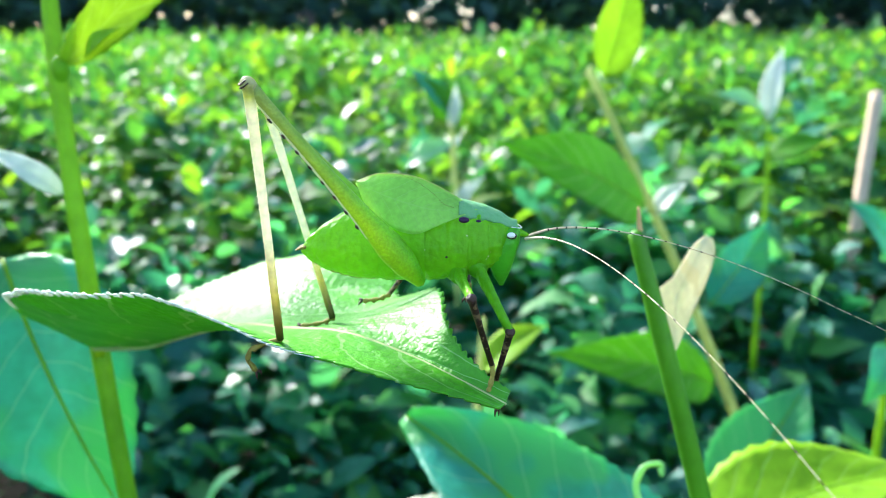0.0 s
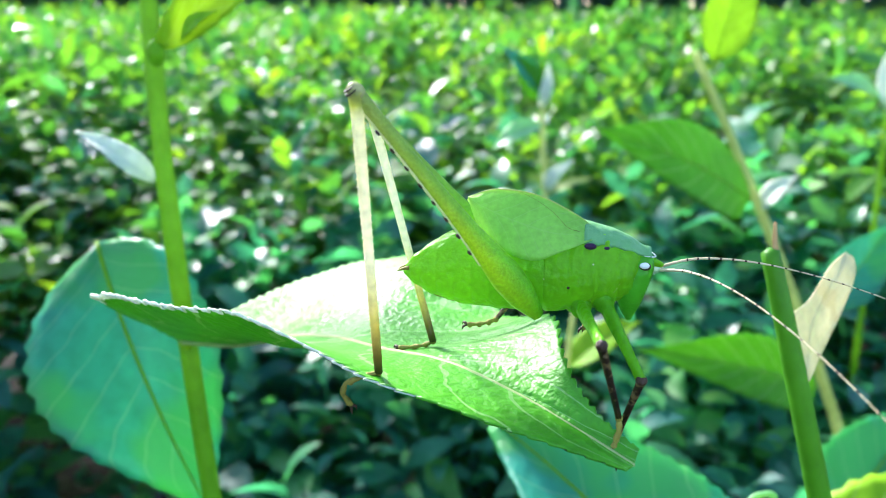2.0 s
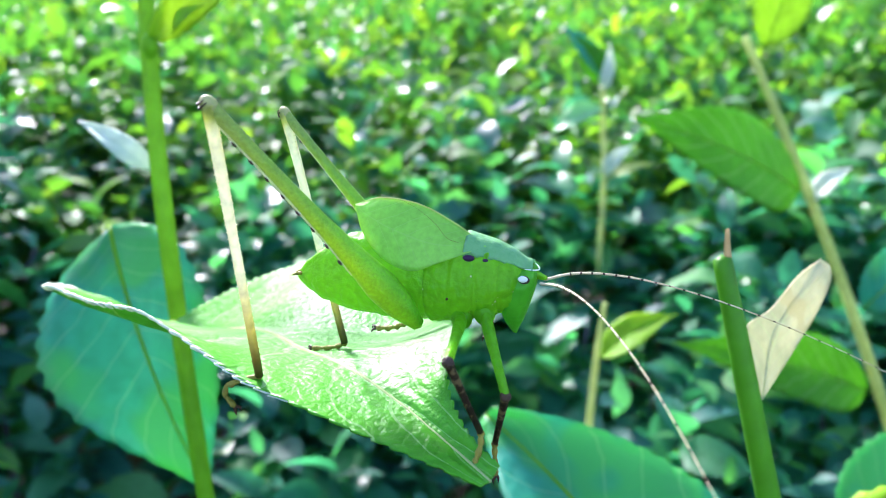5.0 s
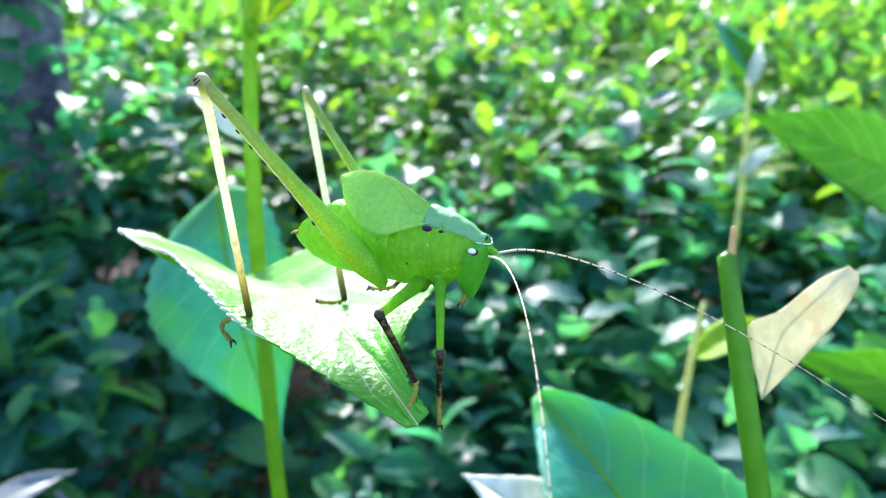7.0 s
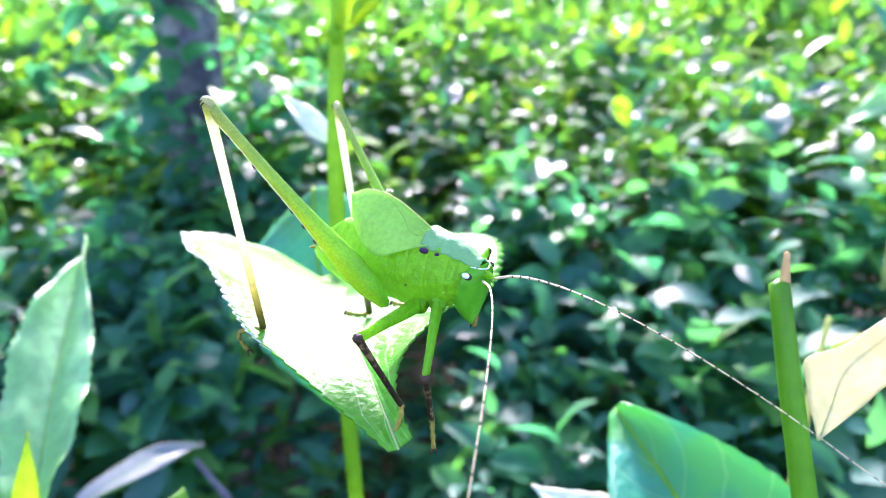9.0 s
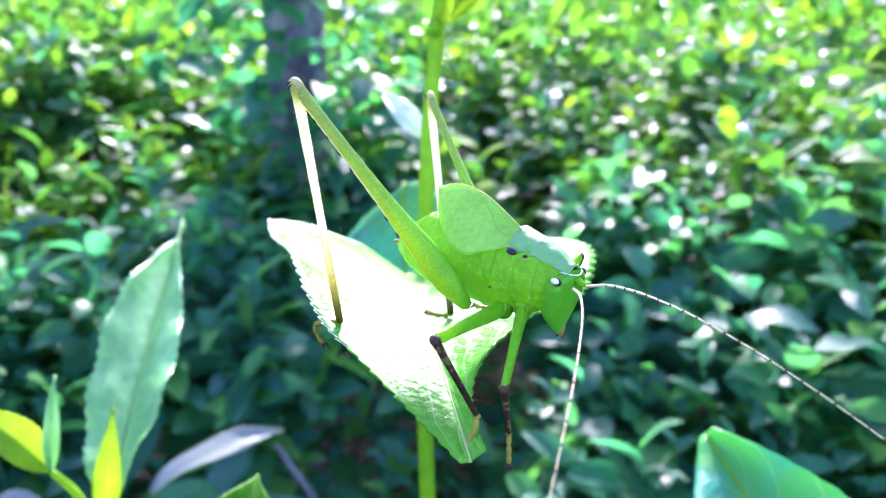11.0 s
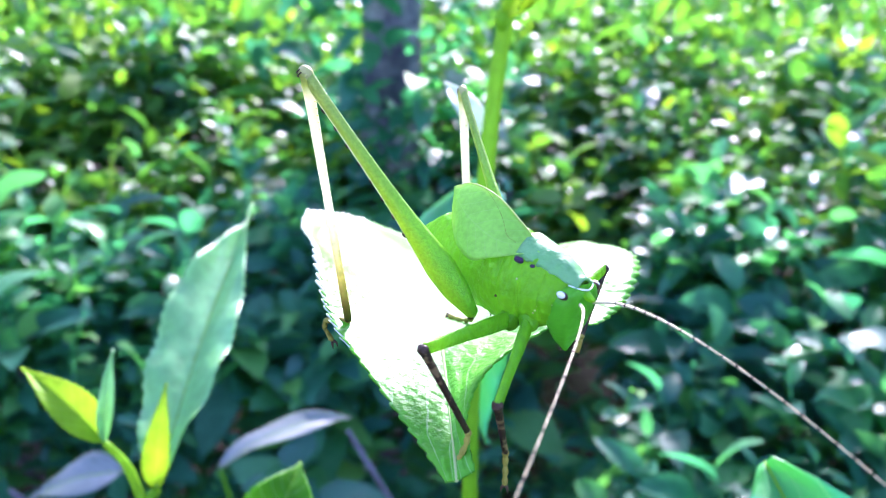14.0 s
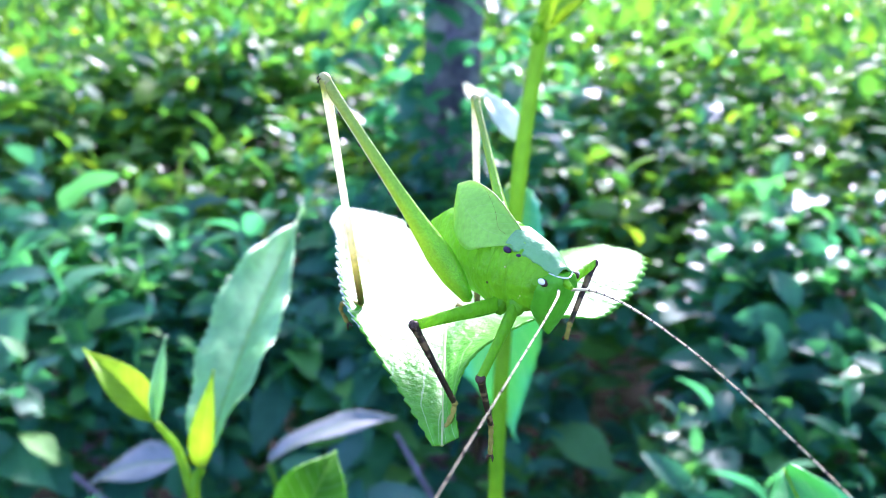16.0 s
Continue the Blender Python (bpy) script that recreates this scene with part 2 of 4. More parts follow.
M_THIGH = thigh_skin()
M_WING2 = thin("wing_pad_back", [(0.0, (0.3, 0.6, 0.1)), (1.0, (0.3, 0.6, 0.1))], (1.4, 1.4, 0.4), 0.5, 0.3, scale=2600, bump=0.14, share=0.38, veins=0.25, mottle=0.22)
M_JOINT = solid("yellow_joint", (0.3, 0.33, 0.06), (0.46, 0.4, 0.14), 0.45, 900, 0.3)
M_FEELER = solid("feeler", (0.5, 0.42, 0.2), (0.66, 0.56, 0.32), 0.5, 900, 0.3)
M_WING = thin("wing_pad", [(0.0, (0.33, 0.66, 0.1)), (1.0, (0.33, 0.66, 0.1))], (1.5, 1.3, 0.5), 0.45, 0.4, scale=1300, bump=0.2, share=0.44, veins=0.3, mottle=0.3)
M_SADDLE = solid("shield", (0.1, 0.31, 0.09), (0.17, 0.38, 0.14), 0.45, 1100, 0.25, 0.2, 0.3)
M_SHIN = solid("pale_shin", (0.72, 0.68, 0.24), (0.85, 0.8, 0.4), 0.45, 600, 0.3, 0.2)
def shin_skin(name, stops, blotch=None):
    """Waxy skin whose colour runs along the limb, knee to ankle, with blotches if given."""
    m, t, out = nodes_of(name)
    uv = t.nodes.new("ShaderNodeUVMap")
    split = t.nodes.new("ShaderNodeSeparateXYZ")
    t.links.new(uv.outputs[0], split.inputs[0])
    n = noise_tex(t, 900.0, 4.0)
    c = mix(t, 0.35, ramp(t, split.outputs[0], stops), mix(t, n, (0.5, 0.5, 0.5), (1.5, 1.5, 1.5)), "MULTIPLY")
    if blotch:
        c = mix(t, ramp(t, noise_tex(t, 650.0, 3.0), [(0.52, (0, 0, 0)), (0.72, (1, 1, 1))]), c, blotch)
    p = node(t, "ShaderNodeBsdfPrincipled", Roughness=0.4)
    p.inputs["Subsurface Weight"].default_value = 0.2
    p.inputs["Subsurface Radius"].default_value = (1.0, 0.9, 0.3)
    p.inputs["Subsurface Scale"].default_value = 0.001
    t.links.new(c, p.inputs["Base Color"])
    bp = node(t, "ShaderNodeBump", Strength=0.3, Distance=0.0003)
    t.links.new(n, bp.inputs["Height"])
    t.links.new(bp.outputs[0], p.inputs["Normal"])
    tr = t.nodes.new("ShaderNodeBsdfTranslucent")
    t.links.new(c, tr.inputs["Color"])
    s = t.nodes.new("ShaderNodeMixShader")
    s.inputs[0].default_value = 0.45
    t.links.new(p.outputs[0], s.inputs[1])
    t.links.new(tr.outputs[0], s.inputs[2])
    t.links.new(s.outputs[0], out.inputs[0])
    return m


M_HINDSHIN = shin_skin("hind_shin", [(0.0, (0.5, 0.5, 0.12)), (0.15, (0.66, 0.68, 0.12)), (0.28, (0.88, 0.86, 0.6)), (0.72, (0.9, 0.87, 0.66)), (0.88, (0.7, 0.6, 0.16)), (0.95, (0.25, 0.18, 0.03)), (1.0, (0.05, 0.04, 0.01))])
M_DARKSHIN = shin_skin("dark_shin", [(0.0, (0.02, 0.012, 0.008)), (0.5, (0.07, 0.035, 0.02)), (0.8, (0.035, 0.02, 0.012)), (1.0, (0.06, 0.04, 0.015))], (0.3, 0.2, 0.09))
M_DARK = solid("dark_chitin", (0.012, 0.008, 0.006), (0.07, 0.035, 0.02), 0.45, 1500, 0.6, 0.0, 0.3)
M_FOOT = solid("foot_chitin", (0.06, 0.05, 0.01), (0.34, 0.28, 0.05), 0.5, 1500, 0.6, 0.0, 0.15)
M_EYE = solid("eye", (0.78, 0.8, 0.68), (0.85, 0.86, 0.78), 0.12, 600, 0.05)
M_SPOT = solid("plum_spot", (0.015, 0.006, 0.02), (0.05, 0.02, 0.06), 0.4, 900, 0.2, 0.0, 0.15)
M_CUT = solid("cut_wood", (0.5, 0.24, 0.07), (0.66, 0.4, 0.16), 0.85, 500, 0.6, 0.0, 0.2)


# ---- building blocks; near things are given in centimetres ----
def cm(*p):
    return Vector(p) * 0.01


def mesh_of(name, verts, faces, smooth=True, uvs=None, mats=(), index=None):
    me = bpy.data.meshes.new(name)
    me.from_pydata([tuple(v) for v in verts], [], faces)
    if uvs is not None:
        layer = me.uv_layers.new(name="UVMap")
        for loop in me.loops:
            layer.data[loop.index].uv = uvs[loop.vertex_index]
    for m in mats:
        me.materials.append(m)
    if index is not None:
        me.polygons.foreach_set("material_index", index)
    if smooth:
        me.polygons.foreach_set("use_smooth", [True] * len(me.polygons))
    me.update()
    return me


def place(name, me, parent=None, label=""):
    ob = new(name, me)
    if parent is not None:
        ob.parent = parent
        ob.matrix_parent_inverse = parent.matrix_basis.inverted()
    if label:
        tagged(ob, label)
    return ob


def spline(points, n):
    """n + 1 points of a smooth curve through the given ones."""
    p = [Vector(q) for q in points]
    p = [2 * p[0] - p[1], *p, 2 * p[-1] - p[-2]]
    out = []
    for k in range(n + 1):
        s = k / n * (len(p) - 3)
        i = min(int(s), len(p) - 4)
        u = s - i
        a, b, c, d = p[i:i + 4]
        out.append(0.5 * ((2 * b) + (c - a) * u + (2 * a - 5 * b + 4 * c - d) * u * u + (3 * b - a - 3 * c + d) * u ** 3))
    return out


def tube(points, radii, sides=10, n=24, squash=1.0, flat=None, knots=0.0, seed=0):
    """Vertices and faces of a rounded, tapered limb through the points. radii: along it, in metres."""
    rnd = random.Random(seed)
    line = spline(points, n)
    verts, faces = [], []
    ref = Vector(flat) if flat else None
    for k, p in enumerate(line):
        d = (line[min(k + 1, n)] - line[max(k - 1, 0)]).normalized()
        side = (ref - d * ref.dot(d)).normalized() if ref else (d.orthogonal().normalized() if k == 0 else (side - d * side.dot(d)).normalized())
        up = d.cross(side)
        s = k / n * (len(radii) - 1)
        i = min(int(s), len(radii) - 2)
        r = radii[i] + (radii[i + 1] - radii[i]) * (s - i)
        r *= 1 + knots * rnd.uniform(-1, 1)
        for j in range(sides):
            a = 2 * math.pi * j / sides
            verts.append(p + side * (r * math.cos(a)) + up * (r * squash * math.sin(a)))
    for k in range(n):
        for j in range(sides):
            a, b = k * sides + j, k * sides + (j + 1) % sides
            faces.append((a, b, b + sides, a + sides))
    for end, flip in ((0, 1), (n, -1)):
        d = (line[1] - line[0]) if end == 0 else (line[n] - line[n - 1])
        tip = len(verts)
        verts.append(line[end] - flip * d.normalized() * radii[0 if end == 0 else -1] * 0.6)
        for j in range(sides):
            a, b = end * sides + j, end * sides + (j + 1) % sides
            faces.append((b, a, tip) if flip == 1 else (a, b, tip))
    return verts, faces


def limb(name, points, radii, material, parent=None, label="", **more):
    v, fc = tube(points, radii, **more)
    return place(name, mesh_of(name, v, fc, mats=[material]), parent, label)


def merged(name, pieces, materials, parent=None, label=""):
    """One mesh out of several (verts, faces, material index)."""
    verts, faces, index = [], [], []
    for v, fc, m in pieces:
        k = len(verts)
        verts += v
        faces += [tuple(i + k for i in q) for q in fc]
        index += [m] * len(fc)
    return place(name, mesh_of(name, verts, faces, mats=materials, index=index), parent, label)


def ball(centre, axes, rings=10, sides=14, turn=None):
    """An ellipsoid, in metres."""
    verts, faces = [], []
    turn = turn or Matrix.Identity(3)
    for i in range(1, rings):
        a = math.pi * i / rings
        for j in range(sides):
            b = 2 * math.pi * j / sides
            verts.append(Vector(centre) + turn @ Vector((axes[0] * math.sin(a) * math.cos(b), axes[1] * math.sin(a) * math.sin(b), axes[2] * math.cos(a))))
    for i in range(rings - 2):
        for j in range(sides):
            a, b = i * sides + j, i * sides + (j + 1) % sides
            faces.append((a, a + sides, b + sides, b))
    top, low = len(verts), len(verts) + 1
    verts += [Vector(centre) + turn @ Vector((0, 0, axes[2])), Vector(centre) - turn @ Vector((0, 0, axes[2]))]
    for j in range(sides):
        faces.append((top, j, (j + 1) % sides))
        k = (rings - 2) * sides
        faces.append((low, k + (j + 1) % sides, k + j))
    return verts, faces


def thick_grid(grid, thickness):
    """Closes a grid of points (rows of Vectors) into a thin solid. Returns verts, faces and uvs."""
    nu, nv = len(grid), len(grid[0])
    verts, uvs = [], []
    low = []
    for i in range(nu):
        for j in range(nv):
            a = grid[min(i + 1, nu - 1)][j] - grid[max(i - 1, 0)][j]
            b = grid[i][min(j + 1, nv - 1)] - grid[i][max(j - 1, 0)]
            n = a.cross(b)
            n = n.normalized() if n.length > 1e-12 else Vector((0, 0, 1))
            verts.append(grid[i][j])
            low.append(grid[i][j] - n * thickness)
            uvs.append((i / (nu - 1), j / (nv - 1)))
    k = len(verts)
    verts, uvs = verts + low, uvs + uvs
    faces = []
    for i in range(nu - 1):
        for j in range(nv - 1):
            q = (i * nv + j, (i + 1) * nv + j, (i + 1) * nv + j + 1, i * nv + j + 1)
            faces.append(q)
            faces.append(tuple(x + k for x in reversed(q)))
    rim = [j for j in range(nv)] + [i * nv + nv - 1 for i in range(1, nu)] + [(nu - 1) * nv + j for j in range(nv - 2, -1, -1)] + [i * nv for i in range(nu - 2, 0, -1)]
    for a, b in zip(rim, rim[1:] + rim[:1]):
        faces.append((a, b, b + k, a + k))
    return verts, faces, uvs


def leaf_grid(base, tip, up, width, nu=28, nv=12, fold=0.25, droop=0.12, wave=0.02, teeth=0.03, belly=0.45, seed=0, twist=0.0, point=0.75, ripple=0.0):
    """The points of a tea leaf from base to tip whose upper face looks along up. Lengths in metres."""
    rnd = random.Random(seed)
    base, tip = Vector(base), Vector(tip)
    d = tip - base
    long = d.length
    d.normalize()
    n0 = (Vector(up) - d * Vector(up).dot(d)).normalized()
    ph = [rnd.uniform(0, 6.28) for _ in range(4)]
    grid = []
    for i in range(nu + 1):
        u = i / nu
        bow = math.sin(math.pi * u ** (0.5 / (1 - belly) * 0.8))
        half = 0.5 * width * (max(0.0, bow) ** (1.0 - 0.5 * u if u < 0.4 else 0.8 + point * (u - 0.4)) * (1 - 0.2 * u) + 0.012)
        if 0.05 < u < 0.97:
            half *= 1 + teeth * (1 if i % 2 else -1)
        n = Matrix.Rotation(twist * (u - 0.5), 3, d) @ n0
        s = n.cross(d)
        mid = base + d * (long * u) + n * (long * droop * 4 * u * (1 - u))
        row = []
        for j in range(nv + 1):
            v = j / nv * 2 - 1
            lift = fold * abs(v) * half + wave * long * math.sin(7 * u + ph[0] + (2 if v > 0 else 0)) * v * v + ripple * long * math.sin(34 * u + ph[2]) * abs(v) ** 3 * (1 - u)
            lift += 0.01 * long * math.sin(26 * u - 9 * abs(v) + ph[1]) * abs(v) * (1 - abs(v))
            row.append(mid + s * (v * half) + n * lift)
        grid.append(row)
    return grid


def leaf(name, base, tip, up, width, material, parent=None, label="", rib=True, thickness=0.0003, **more):
    g = leaf_grid(base, tip, up, width, **more)
    v, fc, uv = thick_grid(g, thickness)
    ob = place(name, mesh_of(name, v, fc, uvs=uv, mats=[material]), parent, label)
    if rib:
        mid = len(g[0]) // 2
        pts = [row[mid] for row in g[::4]]
        rr = width * 0.014
        limb("midrib", pts, [rr, rr * 0.7, rr * 0.25], M_TWIG if material in (M_PALE, M_DRY) else M_STEM, ob, sides=6, n=16)
    return ob


# ---- ground ----
def ground():
    n = 60
    xs = [math.copysign(abs(k / n) ** 2.6 * 600, k) for k in range(-n, n + 1)]
    verts, faces = [], []
    for y in xs:
        for x in xs:
            far = math.hypot(x, y)
            verts.append((x, y, 0.03 * noise.noise(Vector((x * 1.5, y * 1.5, 0))) + 0.02 * max(0.0, far - 12) * 0.6))
    w = len(xs)
    for j in range(w - 1):
        for i in range(w - 1):
            faces.append((j * w + i, j * w + i + 1, (j + 1) * w + i + 1, (j + 1) * w + i))
    ob = place("ground", mesh_of("ground", verts, faces, mats=[M_SOIL]))
    tagged(ob, "dark bare soil of the tea field under the bushes", "ground", kind="structure")


ground()

# ---- the tea field: bushes of many leaves on woody stems ----
CENTRE = Vector((0.0, 0.12, 0.0))


def canopy(r, a):
    """Height of the plucked canopy at distance r and heading a (0 is ahead, positive to the left)."""
    h = np.interp(r, [0.0, 0.45, 0.7, 1.0, 1.5, 2.2, 4.0, 8.0, 14.0], [0.42, 0.50, 0.60, 0.71, 0.83, 0.91, 0.96, 1.0, 1.02])
    x, y = -r * math.sin(a), r * math.cos(a)
    # Hollows shaped into the canopy to stand in for a shaded area.
    h -= 0.22 * math.exp(-((a - 0.8) / 0.22) ** 4) * math.exp(-(r / 1.1) ** 6) + 0.18 * math.exp(-((a - 1.2) / 0.35) ** 2) * math.exp(-(r / 0.75) ** 6)
    h += 0.11 * noise.noise(Vector((x * 2.3, y * 2.3, 3.0))) * min(1, r * 1.3) + 0.05 * noise.noise(Vector((x * 7, y * 7, 8.0)))
    return x, y, h


def blade(segments, across):
    """Unit leaf along +x, 1 long, in arrays; the upper face looks to +z."""
    vs, fs = [], []
    for i in range(segments + 1):
        u = i / segments
        half = 0.22 * math.sin(math.pi * min(1, u ** 0.85)) ** 0.75 + 0.004
        for j in range(across + 1):
            v = j / across * 2 - 1
            vs.append((u, v * half, 0.25 * u * (1 - u) + 0.3 * abs(v) * half - 0.12 * u * u))
    w = across + 1
    for i in range(segments):
        for j in range(across):
            fs.append((i * w + j, (i + 1) * w + j, (i + 1) * w + j + 1, i * w + j + 1))
    return np.array(vs), np.array(fs)


def leaf_frames(count, r0, r1, a0, a1, depth, size, rng, upright=0.45, twigs=True):
    """Leaf poses on random shoots of a canopy sector: origins and 3 x 3 axes, scaled. Every seventh is a slim twig."""
    out_o, out_m = np.empty((count, 3)), np.empty((count, 3, 3))
    k = 0
    while k < count:
        r = math.sqrt(rng.uniform(r0 * r0, r1 * r1))
        a = rng.uniform(a0, a1)
        # Leaves thinned out so that dark soil stands in for shade here.
        if r < (1.1 if a < 0.98 else 0.76) and 0.58 < a < 1.6 and rng.random() < 0.8:
            continue
        x, y, h = canopy(r, a)
        under = rng.power(1.6)
        tall = size * rng.uniform(1.1, 2.6)
        foot = np.array((x + CENTRE.x, y + CENTRE.y, max(0.04, h - (1 - under) * depth(r) - 0.6 * tall + 0.05 * rng.random() ** 3)))
        axis = np.array((rng.normal(0, 0.3), rng.normal(0, 0.3), 1.0))
        axis /= np.linalg.norm(axis)
        head = rng.uniform(0, 6.28)
        scale = size * (0.65 + 0.95 * rng.random() ** 2)
        for q in range(7):
            if k == count:
                break
            if q == 6 and twigs:
                d, long, thin_by = axis, tall, 0.07
                up = np.array((1.0, 0.2, 0.1))
                at = foot
            else:
                f = (q + rng.uniform(0, 0.6)) / 6
                head += 2.4
                rise = upright * (0.1 + 1.5 * f) + rng.normal(-0.1, 0.28)
                d = np.array((math.cos(head) * math.cos(rise), math.sin(head) * math.cos(rise), math.sin(rise)))
                d = d + 0.5 * (axis - np.array((0, 0, 1.0)))
                d /= np.linalg.norm(d)
                long, thin_by = scale * (1.25 - 0.6 * f) * rng.uniform(0.85, 1.15), rng.uniform(0.85, 1.2)
                up = axis + rng.normal(0, 0.25, 3)
                at = foot + axis * tall * f
            s = np.cross(up, d)
            s /= np.linalg.norm(s)
            n = np.cross(d, s)
            out_o[k], out_m[k] = at, np.stack((d * long, s * long * thin_by, n * long * (1 if thin_by > 0.1 else 0.1)), 1)
            k += 1
    return out_o, out_m


def stuff_mesh(name, origins, axes, unit, material):
    vs, fs = unit
    verts = (np.einsum("kij,vj->kvi", axes, vs) + origins[:, None]).reshape(-1, 3)
    faces = (fs[None] + (np.arange(len(origins)) * len(vs))[:, None, None]).reshape(-1, 4)
    me = bpy.data.meshes.new(name)
    me.vertices.add(len(verts))
    me.vertices.foreach_set("co", verts.ravel())
    me.loops.add(faces.size)
    me.loops.foreach_set("vertex_index", faces.ravel().astype(np.int32))
    me.polygons.add(len(faces))
    me.polygons.foreach_set("loop_start", np.arange(0, faces.size, 4, dtype=np.int32))
    me.polygons.foreach_set("use_smooth", np.ones(len(faces), bool))
    me.materials.append(material)
    me.update(calc_edges=True)
    return me


UNIT_NEAR, UNIT_MID, UNIT_FAR = blade(7, 2), blade(4, 2), blade(2, 2)
SINGLE = []
for k in range(5):
    vs = UNIT_NEAR[0].copy()
    vs[:, 2] += 0.05 * np.sin(vs[:, 0] * (5 + k) + k) * vs[:, 1] / 0.2
    vs[:, 1] *= 0.85 + 0.1 * k
    SINGLE.append(mesh_of("leaf", vs, [tuple(int(i) for i in q) for q in UNIT_NEAR[1]], mats=[M_FIELD_OB]))


def tea_bush(a0, a1, r0, r1, singles, count, seed, material):
    rng = np.random.default_rng(seed)
    mid_r, mid_a = (r0 + r1) / 2, (a0 + a1) / 2
    x, y, h = canopy(mid_r, mid_a)
    bush = new("tea_bush")
    bush.location = (x + CENTRE.x, y + CENTRE.y, 0)
    tagged(bush, "dense tea bush with glossy dark and yellow-green leaves", "tea bush", "bushes of the tea field")
    # woody stems
    for k in range(7):
        rr, aa = rng.uniform(r0, r1), rng.uniform(a0, a1)
        px, py, ph = canopy(rr, aa)
        top = Vector((px + CENTRE.x, py + CENTRE.y, ph - 0.06))
        foot = Vector((x + CENTRE.x + rng.normal(0, 0.05), y + CENTRE.y + rng.normal(0, 0.05), 0.0))
        limb("branch", [foot, foot.lerp(top, 0.5) + Vector((rng.normal(0, 0.04), rng.normal(0, 0.04), 0.02)), top], [0.009, 0.006, 0.003], M_BARK, bush, sides=6, n=8, knots=0.1, seed=k)
    depth = lambda r: 0.16 + 0.22 * min(1.0, 0.6 / r)
    o, m = leaf_frames(count, r0, r1, a0, a1, depth, 0.055, rng)
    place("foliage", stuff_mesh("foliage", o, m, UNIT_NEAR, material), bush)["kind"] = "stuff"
    o, m = leaf_frames(singles, r0, r1, a0, a1, lambda r: 0.06, 0.066, rng, twigs=False)
    for k in range(singles):
        ob = new("leaf", SINGLE[k % 5])
        ob.parent = bush
        mm = Matrix([list(row) for row in m[k]]).to_4x4()
        mm.translation = Vector(o[k]) - bush.location
        ob.matrix_basis = mm
    return bush


def tea_field():
    seed = 10
    for r0, r1, parts, count, material in ((0.5, 1.05, 4, 2500, M_OLD_SHADED), (1.05, 1.55, 5, 3000, M_FIELD)):
        for k in range(parts):
            a0 = radians(-42 + 138 * k / parts)
            a1 = radians(-42 + 138 * (k + 1) / parts)
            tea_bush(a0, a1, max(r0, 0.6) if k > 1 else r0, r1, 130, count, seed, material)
            seed += 1
    rng = np.random.default_rng(5)
    o, m = leaf_frames(44000, 1.55, 3.6, radians(-45), radians(98), lambda r: 0.22, 0.062, rng, 0.75)
    ob = place("tea_rows", stuff_mesh("tea_rows", o, m, UNIT_MID, M_FIELD))
    tagged(ob, "level rows of sunlit yellow-green tea bushes", "tea bushes", kind="stuff")
    o, m = leaf_frames(70000, 3.6, 14.0, radians(-45), radians(98), lambda r: 0.15, 0.095, rng, 0.7)
    ob = place("tea_rows", stuff_mesh("tea_rows", o, m, UNIT_FAR, M_FIELD))
    tagged(ob, "distant tea rows in bright yellow-green haze", "tea bushes", kind="stuff")
    # behind the walk the field goes on
    o, m = leaf_frames(20000, 0.9, 5.0, radians(98), radians(315), lambda r: 0.2, 0.13, rng, 0.6)
    ob = place("tea_rows", stuff_mesh("tea_rows", o, m, UNIT_FAR, M_FIELD))
    tagged(ob, "tea bushes going on behind the path", "tea bushes", kind="stuff")


# ---- trees at the field's edge ----
def tree(x, y, tall, spread, seed, trunk_r=0.12):
    rng = np.random.default_rng(seed)
    t = new("tree")
    t.location = (x, y, 0)
    tagged(t, "tall dark shade tree at the edge of the tea field", "tree", "trees behind the field")
    limb("trunk", [(x, y, 0), (x + 0.1, y, tall * 0.4), (x - 0.1, y + 0.1, tall)], [trunk_r, trunk_r * 0.75, trunk_r * 0.2], M_BARK, t, sides=10, n=20, knots=0.08, seed=seed)
    pts = []
    for k in range(9):
        z0 = tall * rng.uniform(0.25, 0.8)
        a = rng.uniform(0, 6.28)
        end = Vector((x + spread * math.cos(a) * rng.uniform(0.5, 1), y + spread * math.sin(a) * rng.uniform(0.5, 1), z0 + tall * rng.uniform(0.05, 0.25)))
        limb("limb", [(x, y, z0), Vector((x, y, z0)).lerp(end, 0.5) + Vector((0, 0, 0.2)), end], [trunk_r * 0.35, trunk_r * 0.2, trunk_r * 0.06], M_BARK, t, sides=6, n=8, seed=k)
        pts += [Vector((x, y, z0)).lerp(end, f) for f in (0.5, 0.75, 1.0)]
    n = 2600
    o, m = np.empty((n, 3)), np.empty((n, 3, 3))
    for k in range(n):
        c = pts[rng.integers(len(pts))]
        o[k] = np.array(c) + rng.normal(0, spread * 0.22, 3) * (1, 1, 0.8)
        q = Euler(rng.uniform(-1, 1, 3) * (0.8, 0.8, 3.1)).to_matrix()
        m[k] = np.array(q) * spread * rng.uniform(0.08, 0.16)
    o[:, 2] = np.maximum(o[:, 2], 0.2)
    place("crown", stuff_mesh("crown", o, m, UNIT_FAR, M_FIELD), t)


